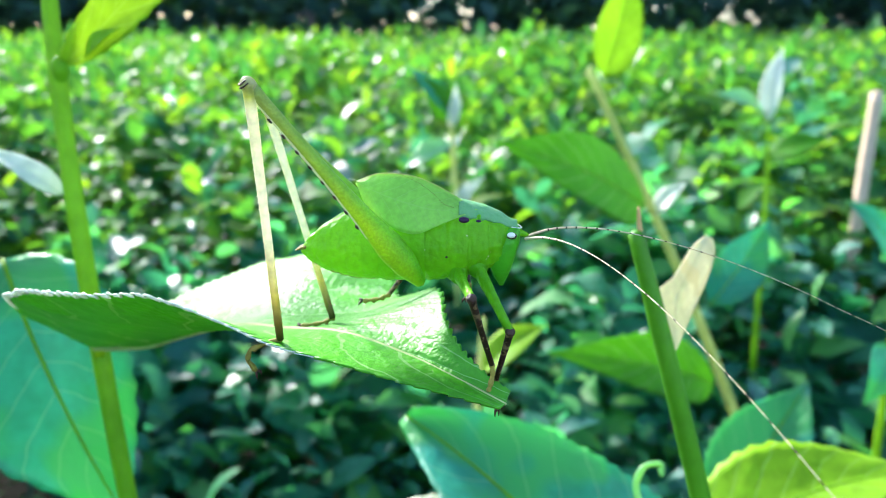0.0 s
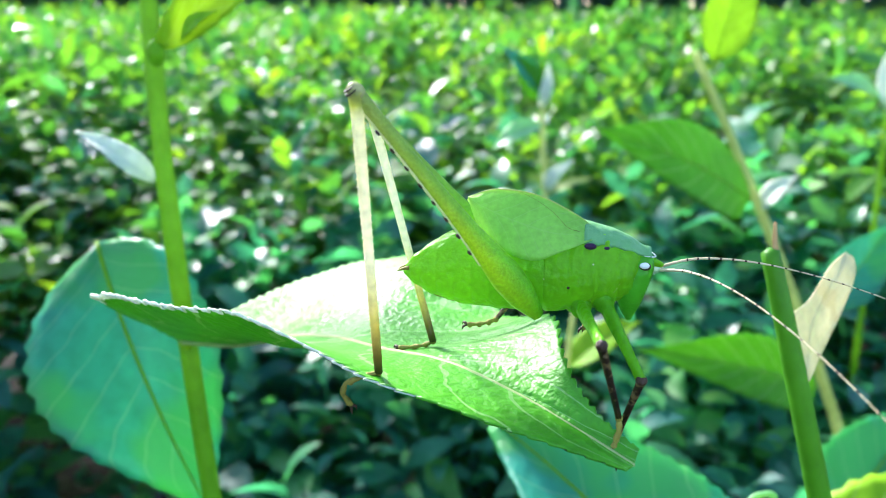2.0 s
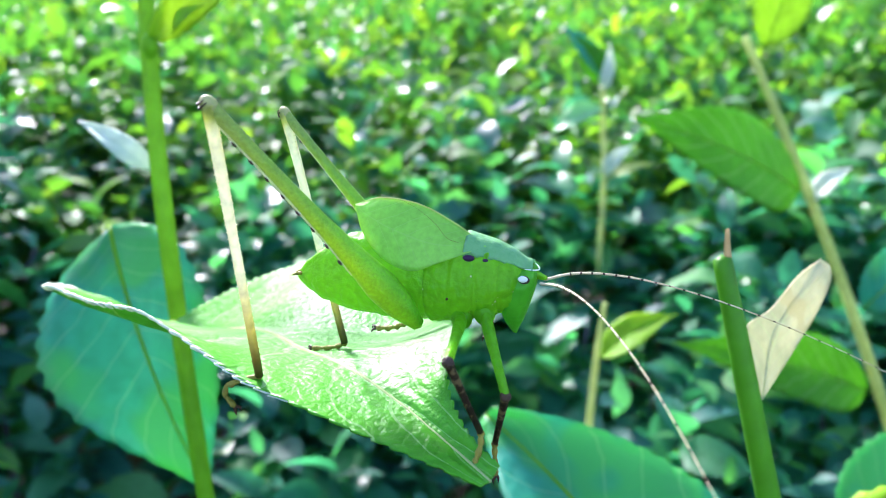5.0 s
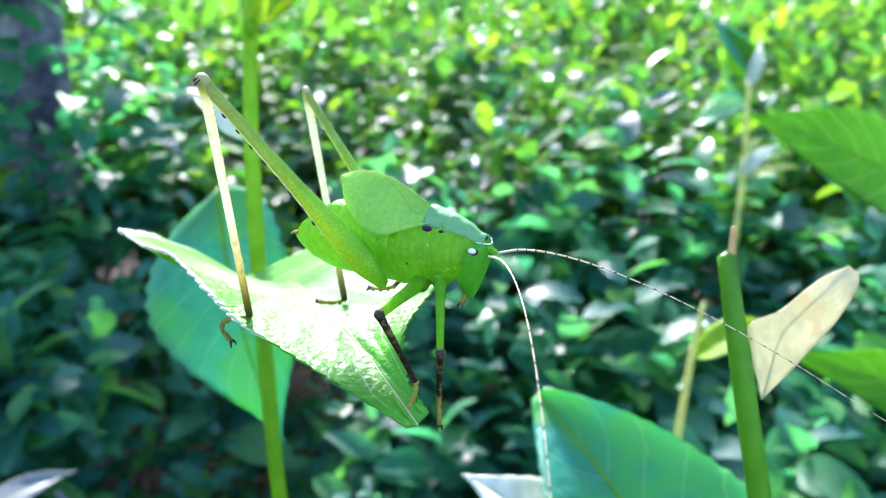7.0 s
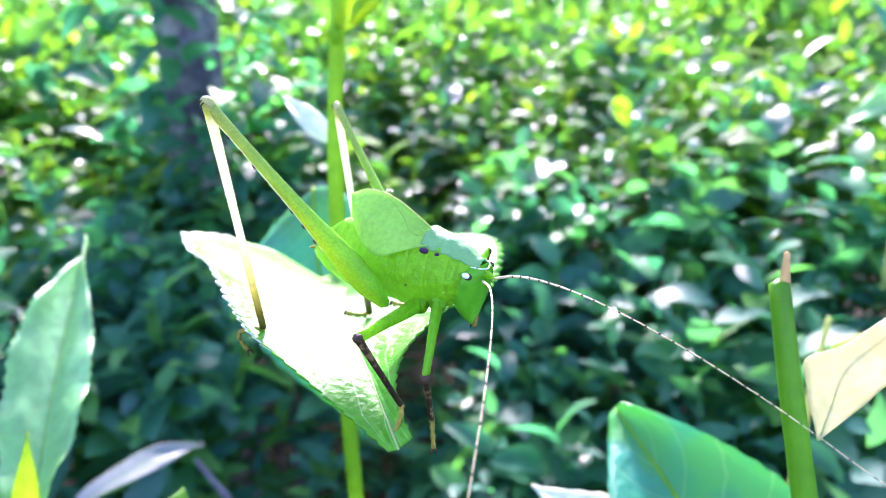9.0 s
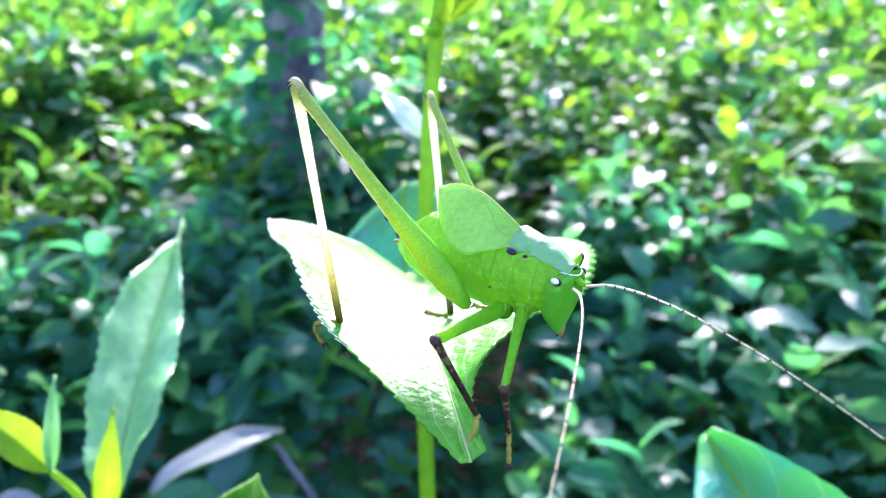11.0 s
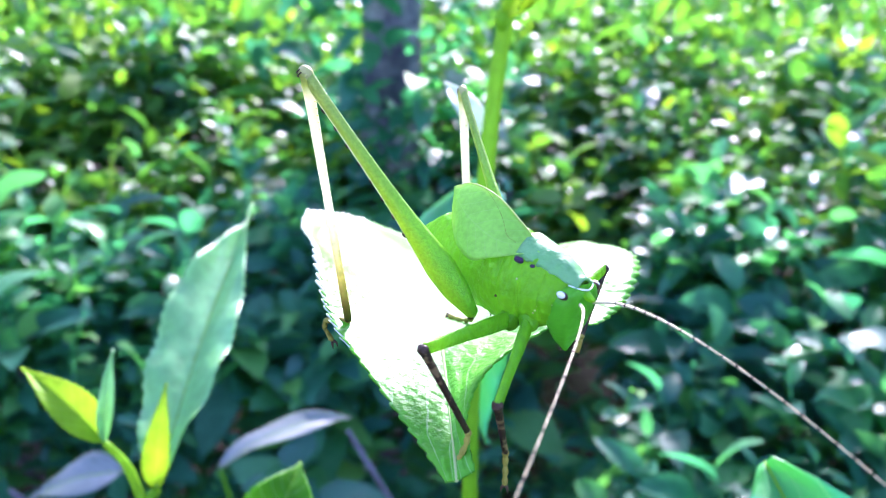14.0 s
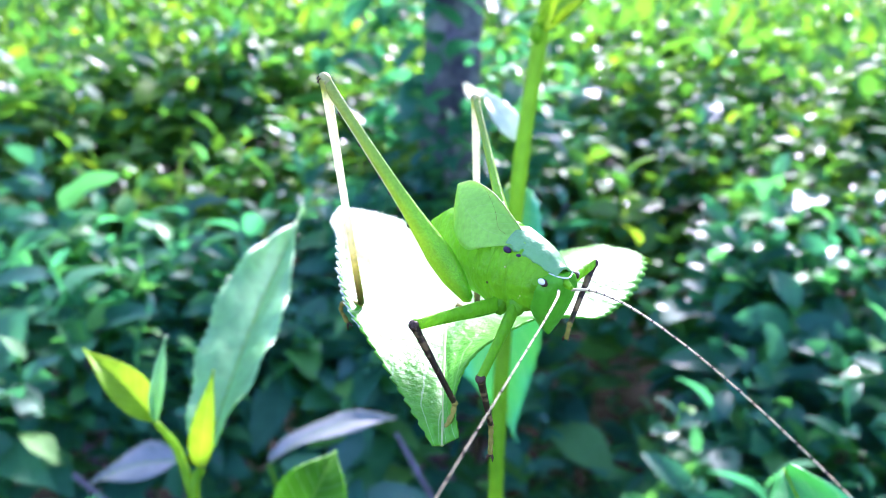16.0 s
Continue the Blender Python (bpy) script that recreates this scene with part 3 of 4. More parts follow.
def shrub_belt():
    rng = np.random.default_rng(77)
    n = 44000
    o, m = np.empty((n, 3)), np.empty((n, 3, 3))
    for k in range(n):
        a, r = radians(rng.uniform(-50, 105)), rng.uniform(14.5, 18.0)
        x, y = -r * math.sin(a), r * math.cos(a)
        top = 4.2 + 1.6 * noise.noise(Vector((x * 0.35, y * 0.35, 1.0)))
        o[k] = (x, y, 0.7 + (top - 0.7) * rng.random())
        q = Euler(rng.uniform(-1, 1, 3) * (0.9, 0.9, 3.1)).to_matrix()
        m[k] = np.array(q) * rng.uniform(0.25, 0.6)
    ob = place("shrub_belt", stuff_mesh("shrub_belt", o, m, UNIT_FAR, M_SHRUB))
    tagged(ob, "dark belt of shrubs behind the field, shade and haze in their colour", "shrubs", kind="stuff")


def trees():
    for k, (deg, r, tall, spread) in enumerate(((-30, 16, 9, 3.2), (-14, 19, 10, 3.5), (2, 17, 8, 3.0), (12, 15, 9, 3.4), (24, 17, 6.5, 2.6), (36, 20, 7, 2.8), (50, 18, 6.5, 2.6), (66, 20, 10, 3.5), (82, 17, 9, 3.2))):
        a = radians(deg)
        tree(-r * math.sin(a), r * math.cos(a), tall, spread, 40 + k)


def shade_tree():
    t = new("tree")
    t.location = (-0.97, 0.80, 0)
    tagged(t, "slim grey-barked shade tree trunk standing among the tea", "tree")
    limb("trunk", [(-0.97, 0.80, 0), (-0.98, 0.80, 0.6), (-0.97, 0.80, 1.2), (-1.0, 0.84, 3.0), (-1.05, 0.85, 5.0)], [0.065, 0.05, 0.046, 0.042, 0.03], M_TRUNK, t, sides=18, n=60, knots=0.04)
    rng = np.random.default_rng(8)
    n = 320
    o, m = np.empty((n, 3)), np.empty((n, 3, 3))
    for k in range(n):
        a = rng.uniform(-2.6, 0.9)
        o[k] = (-0.97 + 0.1 * math.cos(a) * rng.uniform(0.8, 1.6), 0.80 + 0.1 * math.sin(a) * rng.uniform(0.8, 1.6), rng.uniform(0.6, 0.84) if k > 130 else rng.uniform(0.84, 1.1))
        m[k] = np.array(Euler(rng.uniform(-1, 1, 3) * (0.7, 0.7, 3.1)).to_matrix()) * rng.uniform(0.04, 0.085)
    place("vine", stuff_mesh("vine", o, m, UNIT_NEAR, M_OLD_SHADED), t, "leaves climbing the trunk")["kind"] = "stuff"
    n = 700
    o, m = np.empty((n, 3)), np.empty((n, 3, 3))
    for k in range(5):
        a = k * 1.3
        limb("limb", [(-1.04, 0.85, 4.2 + 0.15 * k), (-1.04 + 0.4 * math.cos(a), 0.85 + 0.4 * math.sin(a), 4.8 + 0.15 * k), (-1.04 + 0.8 * math.cos(a), 0.85 + 0.8 * math.sin(a), 5.2 + 0.1 * k)], [0.02, 0.014, 0.006], M_BARK, t, sides=6, n=8)
    for k in range(n):
        o[k] = np.array((-1.05, 0.85, 5.4)) + rng.normal(0, 0.45, 3)
        m[k] = np.array(Euler(rng.uniform(-1, 1, 3) * (0.8, 0.8, 3.1)).to_matrix()) * rng.uniform(0.08, 0.14)
    place("crown", stuff_mesh("crown", o, m, UNIT_FAR, M_FIELD), t)


# ---- the leaf that carries the katydid ----
L_NEAR = [(0.8, 9.98, 94.9), (-0.6, 10.2, 95.2), (-2.2, 10.4, 95.55), (-3.2, 10.7, 95.82), (-4.6, 11.4, 96.0), (-6.0, 12.0, 95.85), (-7.2, 12.75, 95.65), (-8.2, 13.5, 95.35), (-8.9, 14.5, 94.95), (-9.6, 15.8, 94.35), (-10.2, 17.0, 93.7), (-10.4, 18.2, 93.0), (-9.8, 19.3, 91.95)]
L_RIB = [(0.9, 10.07, 94.93), (-0.4, 11.0, 95.2), (-1.66, 11.9, 95.27), (-2.8, 12.9, 94.95), (-3.96, 14.15, 94.55), (-5.2, 15.5, 93.95), (-6.38, 16.84, 93.25), (-7.9, 18.2, 92.45), (-9.8, 19.3, 91.95)]
L_FAR = [(0.97, 10.3, 95.02), (0.45, 10.6, 95.35), (0.05, 11.3, 95.65), (-0.15, 12.6, 95.8), (-0.7, 13.6, 95.4), (-1.1, 15.0, 94.9), (-1.3, 16.0, 95.0), (-1.9, 17.1, 95.3), (-3.3, 18.1, 95.0), (-4.8, 18.9, 94.5), (-6.2, 19.4, 93.9), (-7.6, 19.7, 93.2), (-8.9, 19.7, 92.5), (-9.8, 19.3, 91.95)]


def perch_leaf(parent):
    nu, nv = 270, 20
    near, rib, far = (spline([cm(*p) for p in q], nu) for q in (L_NEAR, L_RIB, L_FAR))
    grid = []
    for i in range(nu + 1):
        u = i / nu
        row = []
        for j in range(2 * nv + 1):
            v = j / nv - 1
            edge = near[i] if v < 0 else far[i]
            p = rib[i].lerp(edge, abs(v))
            ease = math.sin(math.pi * u) ** 0.6
            quilt = 0.00016 * math.sin(70 * u + 16 * abs(v)) * math.sin(math.pi * abs(v)) + 0.0006 * noise.noise(p * 90) * abs(v) + 0.0001 * noise.noise(p * 330) + 0.00003 * noise.noise(p * 900)
            # the near half lies flat beside the rib and curls up at its margin
            sag = (edge.z - rib[i].z) * (abs(v) - abs(v) ** 2.6) * (0.85 if edge.z > rib[i].z else 0.0) if v < 0 else 0.0010 * math.sin(math.pi * v)
            lobe = 0.0038 * math.sin(math.pi * v) * math.exp(-((u - 0.58) / 0.11) ** 2) if v > 0 else 0.0
            row.append(p + Vector((0, 0, (quilt - sag) * ease + lobe)))
        grid.append(row)
    # saw-toothed margin with small notches
    rnd = random.Random(4)
    for i in range(2, nu - 1):
        for j, k in ((0, 1), (2 * nv, 2 * nv - 1)):
            out = (grid[i][j] - grid[i][k]).normalized()
            grid[i][j] = grid[i][j] + out * min(1.0, 0.3 + i / nu * 3) * (1.0 if j == 0 else 0.8) * ((-0.0005, -0.0001, 0.0004, 0.0006)[i % 4] + rnd.uniform(-0.00015, 0.00015))
    v, fc, uv = thick_grid(grid, 0.0003)
    lf = place("leaf", mesh_of("leaf", v, fc, uvs=uv, mats=[M_PERCH]), parent, "broad serrated leaf, sunlit pale on top, carrying the katydid")
    limb("midrib", [grid[i][nv] + Vector((0, 0, 0.00012)) for i in range(0, nu + 1, 15)], [0.00025, 0.0004, 0.0005, 0.0006, 0.0009], M_TWIG, lf, "pale raised midrib", sides=8, n=40)
    # Added pale tube that paints the glint on the curled teeth.
    rim = [grid[i][0] + Vector((0, 0, 0.0001)) for i in range(40, nu - 60)]
    limb("margin", rim, [0.0001, 0.0002, 0.00028, 0.00032, 0.00032, 0.0003], M_PALE, lf, "pale beads painting the glint along the leaf margin", sides=6, n=340, knots=0.45)
    limb("petiole", [cm(-9.75, 19.25, 91.97), cm(-10.0, 19.9, 91.75), cm(-10.3, 20.6, 91.2)], [0.0011, 0.0014, 0.0018], M_YOUNG, lf, sides=8, n=8)


# ---- the katydid ----
MID = 11.86
TORSO = [(-2.3, 96.66, 96.72, 0.02), (-2.15, 96.54, 96.92, 0.12), (-1.9, 96.40, 97.12, 0.24), (-1.5, 96.29, 97.36, 0.34), (-0.9, 96.25, 97.5, 0.42), (-0.3, 96.28, 97.5, 0.46), (0.2, 96.30, 97.46, 0.46), (0.6, 96.42, 97.36, 0.41), (0.85, 96.55, 97.25, 0.33), (1.0, 96.72, 97.14, 0.22)]


def torso_at(x):
    cols = list(zip(*TORSO))
    return [float(np.interp(x, cols[0], c)) for c in cols[1:]]


def torso_point(x, a, out=0.0):
    """A point of the body's skin at length x; a: 0 on the back, 90 on the side, 180 below (degrees, minus: the left side)."""
    low, top, half = torso_at(x)
    c, s = math.cos(radians(a)), math.sin(radians(a))
    z = (low + top) / 2 + (top - low) / 2 * math.copysign(abs(c) ** 0.9, c)
    y = half * math.copysign(abs(s) ** 0.75, s) * (0.82 if c > 0.55 else 1.0 - 0.18 * max(0, c) / 0.55)
    return cm(x, MID + y, z) + Vector((0, math.copysign(1, s) * abs(s), c)) * out


def loft(x0, x1, n, sides, ribs=0.0, count=9):
    verts, faces = [], []
    for i in range(n + 1):
        x = x0 + (x1 - x0) * i / n
        for j in range(sides):
            a = 360 * j / sides - 180
            r = ribs * abs(math.sin(math.pi * count * i / n)) ** 0.5
            bump = 0.0002 * noise.noise(Vector((x * 5, a * 0.05, 2.0))) + (0.00022 * noise.noise(Vector((x * 11, a * 0.07, 5.0))) + 0.0001 * noise.noise(Vector((x * 24, a * 0.16, 7.0)))) * (1 if x > -0.4 else 0.25)
            verts.append(torso_point(x, a, r + bump))
    for i in range(n):
        for j in range(sides):
            p, q = i * sides + j, i * sides + (j + 1) % sides
            faces.append((p, p + sides, q + sides, q))
    faces.append(tuple(range(sides)))
    faces.append(tuple(n * sides + j for j in reversed(range(sides))))
    return verts, faces


def katydid():
    k = new("katydid")
    k.location = cm(-0.3, MID, 95.6)
    tagged(k, "leaf-green katydid nymph with humped wing pads, standing on a tea leaf", "katydid")
    Y = MID
    v, fc = loft(-2.3, -0.3, 100, 48, 0.00014, 8)
    place("abdomen", mesh_of("abdomen", v, fc, mats=[M_BODY]), k)
    v, fc = loft(-0.32, 1.0, 84, 64, 0.0003, 4)
    place("thorax", mesh_of("thorax", v, fc, mats=[M_BODY]), k)
    # toothed keel under the abdomen
    limb("keel", [torso_point(x, 180, 0.0001) for x in (-2.2, -1.9, -1.5, -1.1, -0.7, -0.4)], [0.00018, 0.00026, 0.00018], M_FOOT, k, sides=6, n=40, knots=0.4)
    # grey-green shield over the thorax
    grid = []
    for i in range(21):
        x = 0.2 + 0.9 * i / 20
        edge = 47 - 6 * i / 20 + (3 if i % 4 == 0 else 0)
        row = []
        for q in range(15):
            a = -edge + 2 * edge * q / 14
            p = torso_point(min(x, 0.99), a, 0.0004 + 0.0004 * math.exp(-(a / 16) ** 2))
            row.append(p + cm(max(0.0, x - 0.99), 0, -0.2 * max(0.0, x - 0.99)))
        grid.append(row)
    v, fc, uv = thick_grid(grid, 0.0003)
    place("shield", mesh_of("shield", v, fc, uvs=uv, mats=[M_SADDLE]), k, "grey-green shield over the thorax")
    # head: a flat face drawn down to a point
    rings = [(97.13, 0.97, 1.10, 0.14), (97.04, 0.84, 1.15, 0.27), (96.9, 0.74, 1.15, 0.33), (96.7, 0.67, 1.10, 0.33), (96.5, 0.67, 1.04, 0.27), (96.33, 0.73, 0.98, 0.18), (96.22, 0.79, 0.93, 0.09), (96.14, 0.84, 0.9, 0.02)]
    verts, faces, sides = [], [], 20
    cols = list(zip(*rings))
    zs = np.linspace(97.13, 96.14, 25)
    for z in zs:
        x0, x1, hw = (float(np.interp(-z, [-q for q in cols[0]], c)) for c in cols[1:])
        for q in range(sides):
            a = 2 * math.pi * q / sides
            c, s = math.cos(a), math.sin(a)
            verts.append(cm((x0 + x1) / 2 + (x1 - x0) / 2 * math.copysign(abs(c) ** 0.7, c), Y + hw * math.copysign(abs(s) ** 0.8, s), z))
    for i in range(24):
        for q in range(sides):
            p, r = i * sides + q, i * sides + (q + 1) % sides
            faces.append((p, p + sides, r + sides, r))
    faces.append(tuple(reversed(range(sides))))
    faces.append(tuple(24 * sides + q for q in range(sides)))
    head = place("head", mesh_of("head", verts, faces, mats=[M_FACE]), k)
    for s in (-1, 1):
        v, fc = ball(cm(1.0, Y + s * 0.315, 97.03), (0.00066, 0.0004, 0.00044))
        place("eye", mesh_of("eye", v, fc, mats=[M_EYE]), head, "small white glossy eye")
        v, fc = ball(cm(1.01, Y + s * 0.29, 97.012), (0.00078, 0.0004, 0.00056))
        place("eye_rim", mesh_of("eye_rim", v, fc, mats=[M_DARK]), head, "dark rim under the eye")
    limb("brow", [cm(1.0, Y - 0.2, 97.13), cm(1.12, Y - 0.12, 97.1), cm(1.17, Y, 97.08), cm(1.12, Y + 0.12, 97.1), cm(1.0, Y + 0.2, 97.13)], [0.00005, 0.00009, 0.00012, 0.00009, 0.00005], M_EYE, head, "white brow ridge", sides=7, n=16)
    limb("horn", [cm(1.08, Y, 97.03), cm(1.2, Y - 0.01, 96.98), cm(1.27, Y - 0.01, 96.97)], [0.0007, 0.0005, 0.0003], M_BODY, head, sides=8, n=6)
    # plum spots at the shield's lower edge
    for s in (-1, 1):
        for x, a, big in ((0.28, 52, 0.75), (0.5, 50, 0.35)):
            p = torso_point(x, s * a, 0.0004)
            v, fc = ball(p, (0.0011 * big, 0.0004, 0.0006 * big), 8, 10)
            place("spot", mesh_of("spot", v, fc, mats=[M_SPOT]), k, "dark plum spot")
    for x, a in ((0.02, -104), (0.42, -106), (0.12, -126), (-0.3, -70)):
        v, fc = ball(torso_point(x, a, 0.0001), (0.0002, 0.0002, 0.0002), 6, 8)
        place("dot", mesh_of("dot", v, fc, mats=[M_DARK]), k, "black breathing hole")
    # pale warts scattered over the sides
    rnd = random.Random(12)
    pieces = []
    for q in range(90):
        x, a = rnd.uniform(-0.4, 0.92), rnd.uniform(56, 165) * rnd.choice((-1, 1))
        r = rnd.uniform(0.00008, 0.00019)
        pieces.append((*ball(torso_point(x, a, 0.00002), (r, r, r), 4, 6), 0))
    merged("warts", pieces, [M_SHIN], k, "fine pale warts")["kind"] = "stuff"
    # wing pads: the left lies lower, the right arches over the back
    near_top = [cm(-1.39, Y + 0.02, 97.80), cm(-1.0, Y, 97.92), cm(-0.45, Y - 0.05, 97.87), cm(0.06, Y - 0.08, 97.64), cm(0.3, Y - 0.08, 97.48)]
    near_low = [cm(-1.39, Y - 0.01, 97.77), cm(-1.22, Y - 0.2, 97.45), cm(-0.86, Y - 0.42, 97.18), cm(-0.46, Y - 0.51, 97.08), cm(-0.12, Y - 0.49, 97.2), cm(0.3, Y - 0.3, 97.34)]
    far_top = [cm(-1.37, Y + 0.04, 97.78), cm(-1.0, Y + 0.02, 97.89), cm(-0.45, Y - 0.03, 97.84), cm(0.06, Y - 0.06, 97.61), cm(0.3, Y - 0.06, 97.46)]
    far_low = [cm(-1.37, Y + 0.08, 97.75), cm(-1.2, Y + 0.24, 97.45), cm(-0.84, Y + 0.44, 97.18), cm(-0.46, Y + 0.5, 97.08), cm(0.3, Y + 0.33, 97.3)]
    for top, low, s, m in ((near_top, near_low, -1, M_WING), (far_top, far_low, 1, M_WING2)):
        ta, lo = spline(top, 24), spline(low, 24)
        grid = []
        for i in range(25):
            row = []
            for q in range(13):
                w = q / 12
                p = ta[i].lerp(lo[i], w)
                bulge = math.sin(math.pi * w) * math.sin(math.pi * min(1, i / 24 * 0.9 + 0.1)) * 0.0010
                vein = 0.00006 * math.sin(40 * w + 3 * i / 24)
                row.append(p + Vector((0, s * (bulge * 0.8 + vein), bulge * 0.3)))
            grid.append(row if s > 0 else row[::-1])
        v, fc, uv = thick_grid(grid, 0.0002)
        pad = place("wing_pad", mesh_of("wing_pad", v, fc, uvs=uv, mats=[m]), k, "pale veined wing pad" if s < 0 else "arched green wing pad")
        if s < 0:
            line = [grid[9 + q][int(round(12 - 0.4 * q))] + Vector((0, -0.00004, 0.00004)) for q in range(0, 13, 3)]
            limb("vein", line, [0.00001, 0.00002, 0.00002], M_FOOT, pad, "thin dark vein across the wing pad", sides=5, n=24)
        limb("wing_edge", ta, [0.00006, 0.00011, 0.00011, 0.00006], M_TWIG, pad, "pale rim of the wing pad", sides=6, n=40)
    # two short spikes at the tail
    for s in (-1, 1):
        limb("cercus", [cm(-2.15, Y + s * 0.05, 96.76), cm(-2.28, Y + s * 0.07, 96.74), cm(-2.38, Y + s * 0.05, 96.7)], [0.0004, 0.0003, 0.0001], M_FOOT, k, sides=6, n=6)

    def leg(kind, hip, knee, ankle, foot, thigh, shin, tones, tone, spines=0, thigh_mat=None):
        hip, knee, ankle = cm(*hip), cm(*knee), cm(*ankle)
        along = (knee - hip).normalized()
        low = Vector((0, 0, -1)) - along * Vector((0, 0, -1)).dot(along)
        low.normalize()
        n = 44
        ts = [q / (len(thigh) - 1) for q in range(len(thigh))]
        pieces = [(*tube([hip.lerp(knee, t) for t in ts], thigh, sides=14, n=n, squash=0.66, flat=low), 0)]
        if kind == "hind":
            line = []
            for q in range(9):
                t = 0.3 + 0.68 * q / 8
                line.append(hip.lerp(knee, t) + low * float(np.interp(t, ts, thigh)) * 0.96)
            pieces.append((*tube(line, [0.0002, 0.00028, 0.0002], sides=6, n=24), 1))
        femur = merged(kind + "_femur", pieces, [thigh_mat or M_BODY, M_SHIN], k)
        layer = femur.data.uv_layers.new(name="UVMap")
        for loop in femur.data.loops:
            q = min(loop.vertex_index, (n + 1) * 14 - 1)
            layer.data[loop.index].uv = (q // 14 / n, 1 - abs(q % 14 / 7 - 1))
        # shin: rings of colour from knee to ankle
        n = 40
        v, fc = tube([knee, knee.lerp(ankle, 0.12), knee.lerp(ankle, 0.5), ankle], shin, sides=9, n=n, knots=0.03)
        along_uv = [(i // 9 / n, 0.5) for i in range((n + 1) * 9)] + [(0.0, 0.5), (1.0, 0.5)]
        ax = (ankle - knee).normalized()
        side = (along - ax * along.dot(ax)).normalized()
        for q in range(spines):
            p = knee.lerp(ankle, 0.1 + 0.86 * q / spines)
            r = float(np.interp(0.1 + 0.86 * q / spines, [0, 0.12, 0.5, 1], shin))
            for s in (-1, 1):
                d = (side * s + ax * 0.5).normalized()
                w, g = tube([p + side * s * r * 0.8, p + side * s * r + d * 0.00006, p + side * s * r + d * 0.00016], [0.00012, 0.00008, 0.00002], sides=4, n=2)
                off = len(v)
                v += w
                fc += [tuple(x + off for x in h) for h in g]
                along_uv += [(0.1 + 0.86 * q / spines, 0.5)] * len(w)
        place(kind + "_tibia", mesh_of("tibia", v, fc, uvs=along_uv, mats=[tones]), femur, tone)
        pts = [ankle] + [cm(*p) for p in foot]
        pieces = []
        for a, c in zip(pts, pts[1:]):
            pieces.append((*tube([a, a.lerp(c, 0.5), c], [0.00026, 0.00034, 0.00044, 0.0003], sides=8, n=9), 0))
            pieces.append((*ball(a.lerp(c, 0.72) + Vector((0, 0, -0.0003)), (0.0004, 0.0004, 0.00028), 5, 7), 0))
        pieces.append((*ball(ankle, (0.0005, 0.0005, 0.0005), 6, 8), 0))
        end, d = pts[-1], (pts[-1] - pts[-2]).normalized()
        for s in (-1, 1):
            c = end + d * 0.0006 + d.orthogonal().normalized() * s * 0.0004
            pieces.append((*tube([end, c, c + Vector((0, 0, -0.0005)) + d * 0.0002], [0.0003, 0.0002, 0.00005], sides=5, n=4), 1))
        merged(kind + "_foot", pieces, [M_FOOT, M_DARK], femur, "jointed brown foot with claws")
        if kind == "hind":
            lie = Matrix((along.cross(low), low, along)).transposed()
            for q in range(8):
                t = 0.36 + 0.072 * q
                p = hip.lerp(knee, t) + low * (float(np.interp(t, ts, thigh)) + 0.0002)
                w, g = ball(p, (0.00024, 0.00024, 0.00046), 5, 6, lie)
                place("peg", mesh_of("peg", w, g, mats=[M_DARK]), femur, "black peg under the thigh")
            pieces = [(*ball(knee - along * 0.0001, (0.0008, 0.00105, 0.00125), 8, 12, lie), 0)]
            for q in range(2):
                ring = []
                for c in range(9):
                    turn = math.pi * (c / 8 - 0.5)
                    ring.append(knee + along * (0.0003 + 0.00045 * q) + (along.cross(low) * 0.00084 * math.sin(turn) + low * 0.00112 * math.cos(turn)) * (1 - 0.16 * q))
                pieces.append((*tube(ring, [0.00008, 0.00016, 0.00008], sides=5, n=16), 1))
            merged("knee", pieces, [M_JOINT, M_DARK], femur, "pale knee with dark stripes")
        else:
            w, g = ball(knee, (0.00075, 0.00075, 0.00075), 8, 10)
            place("knee", mesh_of("knee", w, g, mats=[M_JOINT if kind == "hind" else M_DARK]), femur)
            w, g = ball(hip, (0.0015, 0.0013, 0.0016), 8, 12)
            place("coxa", mesh_of("coxa", w, g, mats=[M_BODY]), femur)
        return femur

    hind = [0.0009, 0.0020, 0.00225, 0.0018, 0.0014, 0.00115, 0.001, 0.0009, 0.00085, 0.00085, 0.00095]
    hind_shin = [0.0009, 0.00076, 0.00062, 0.00058]
    hind_tones, dark_tones = M_HINDSHIN, M_DARKSHIN
    leg("hind", (-0.36, 11.36, 96.32), (-2.48, 10.12, 99.35), (-2.41, 10.68, 95.64), [(-2.6, 10.6, 95.6), (-2.82, 10.52, 95.53), (-2.88, 10.54, 95.36), (-2.78, 10.62, 95.16)], hind, hind_shin, hind_tones, "cream hind shin set with fine spines", 34, M_THIGH)
    leg("hind", (-0.36, 12.36, 96.32), (-3.13, 13.44, 98.77), (-2.04, 12.85, 95.2), [(-2.2, 12.85, 95.12), (-2.4, 12.84, 95.08), (-2.6, 12.84, 95.06)], hind, hind_shin, hind_tones, "cream hind shin set with fine spines", 34, M_THIGH)
    thin_leg = [0.0012, 0.0012, 0.00098, 0.00088, 0.00085]
    shin = [0.0007, 0.00055, 0.00045, 0.0004]
    leg("middle", (0.2, 11.5, 96.42), (0.41, 9.9, 96.55), (0.71, 10.39, 95.39), [(0.72, 10.36, 95.25), (0.68, 10.32, 95.1), (0.66, 10.3, 95.02)], thin_leg, shin, dark_tones, "dark brown shin", 10)
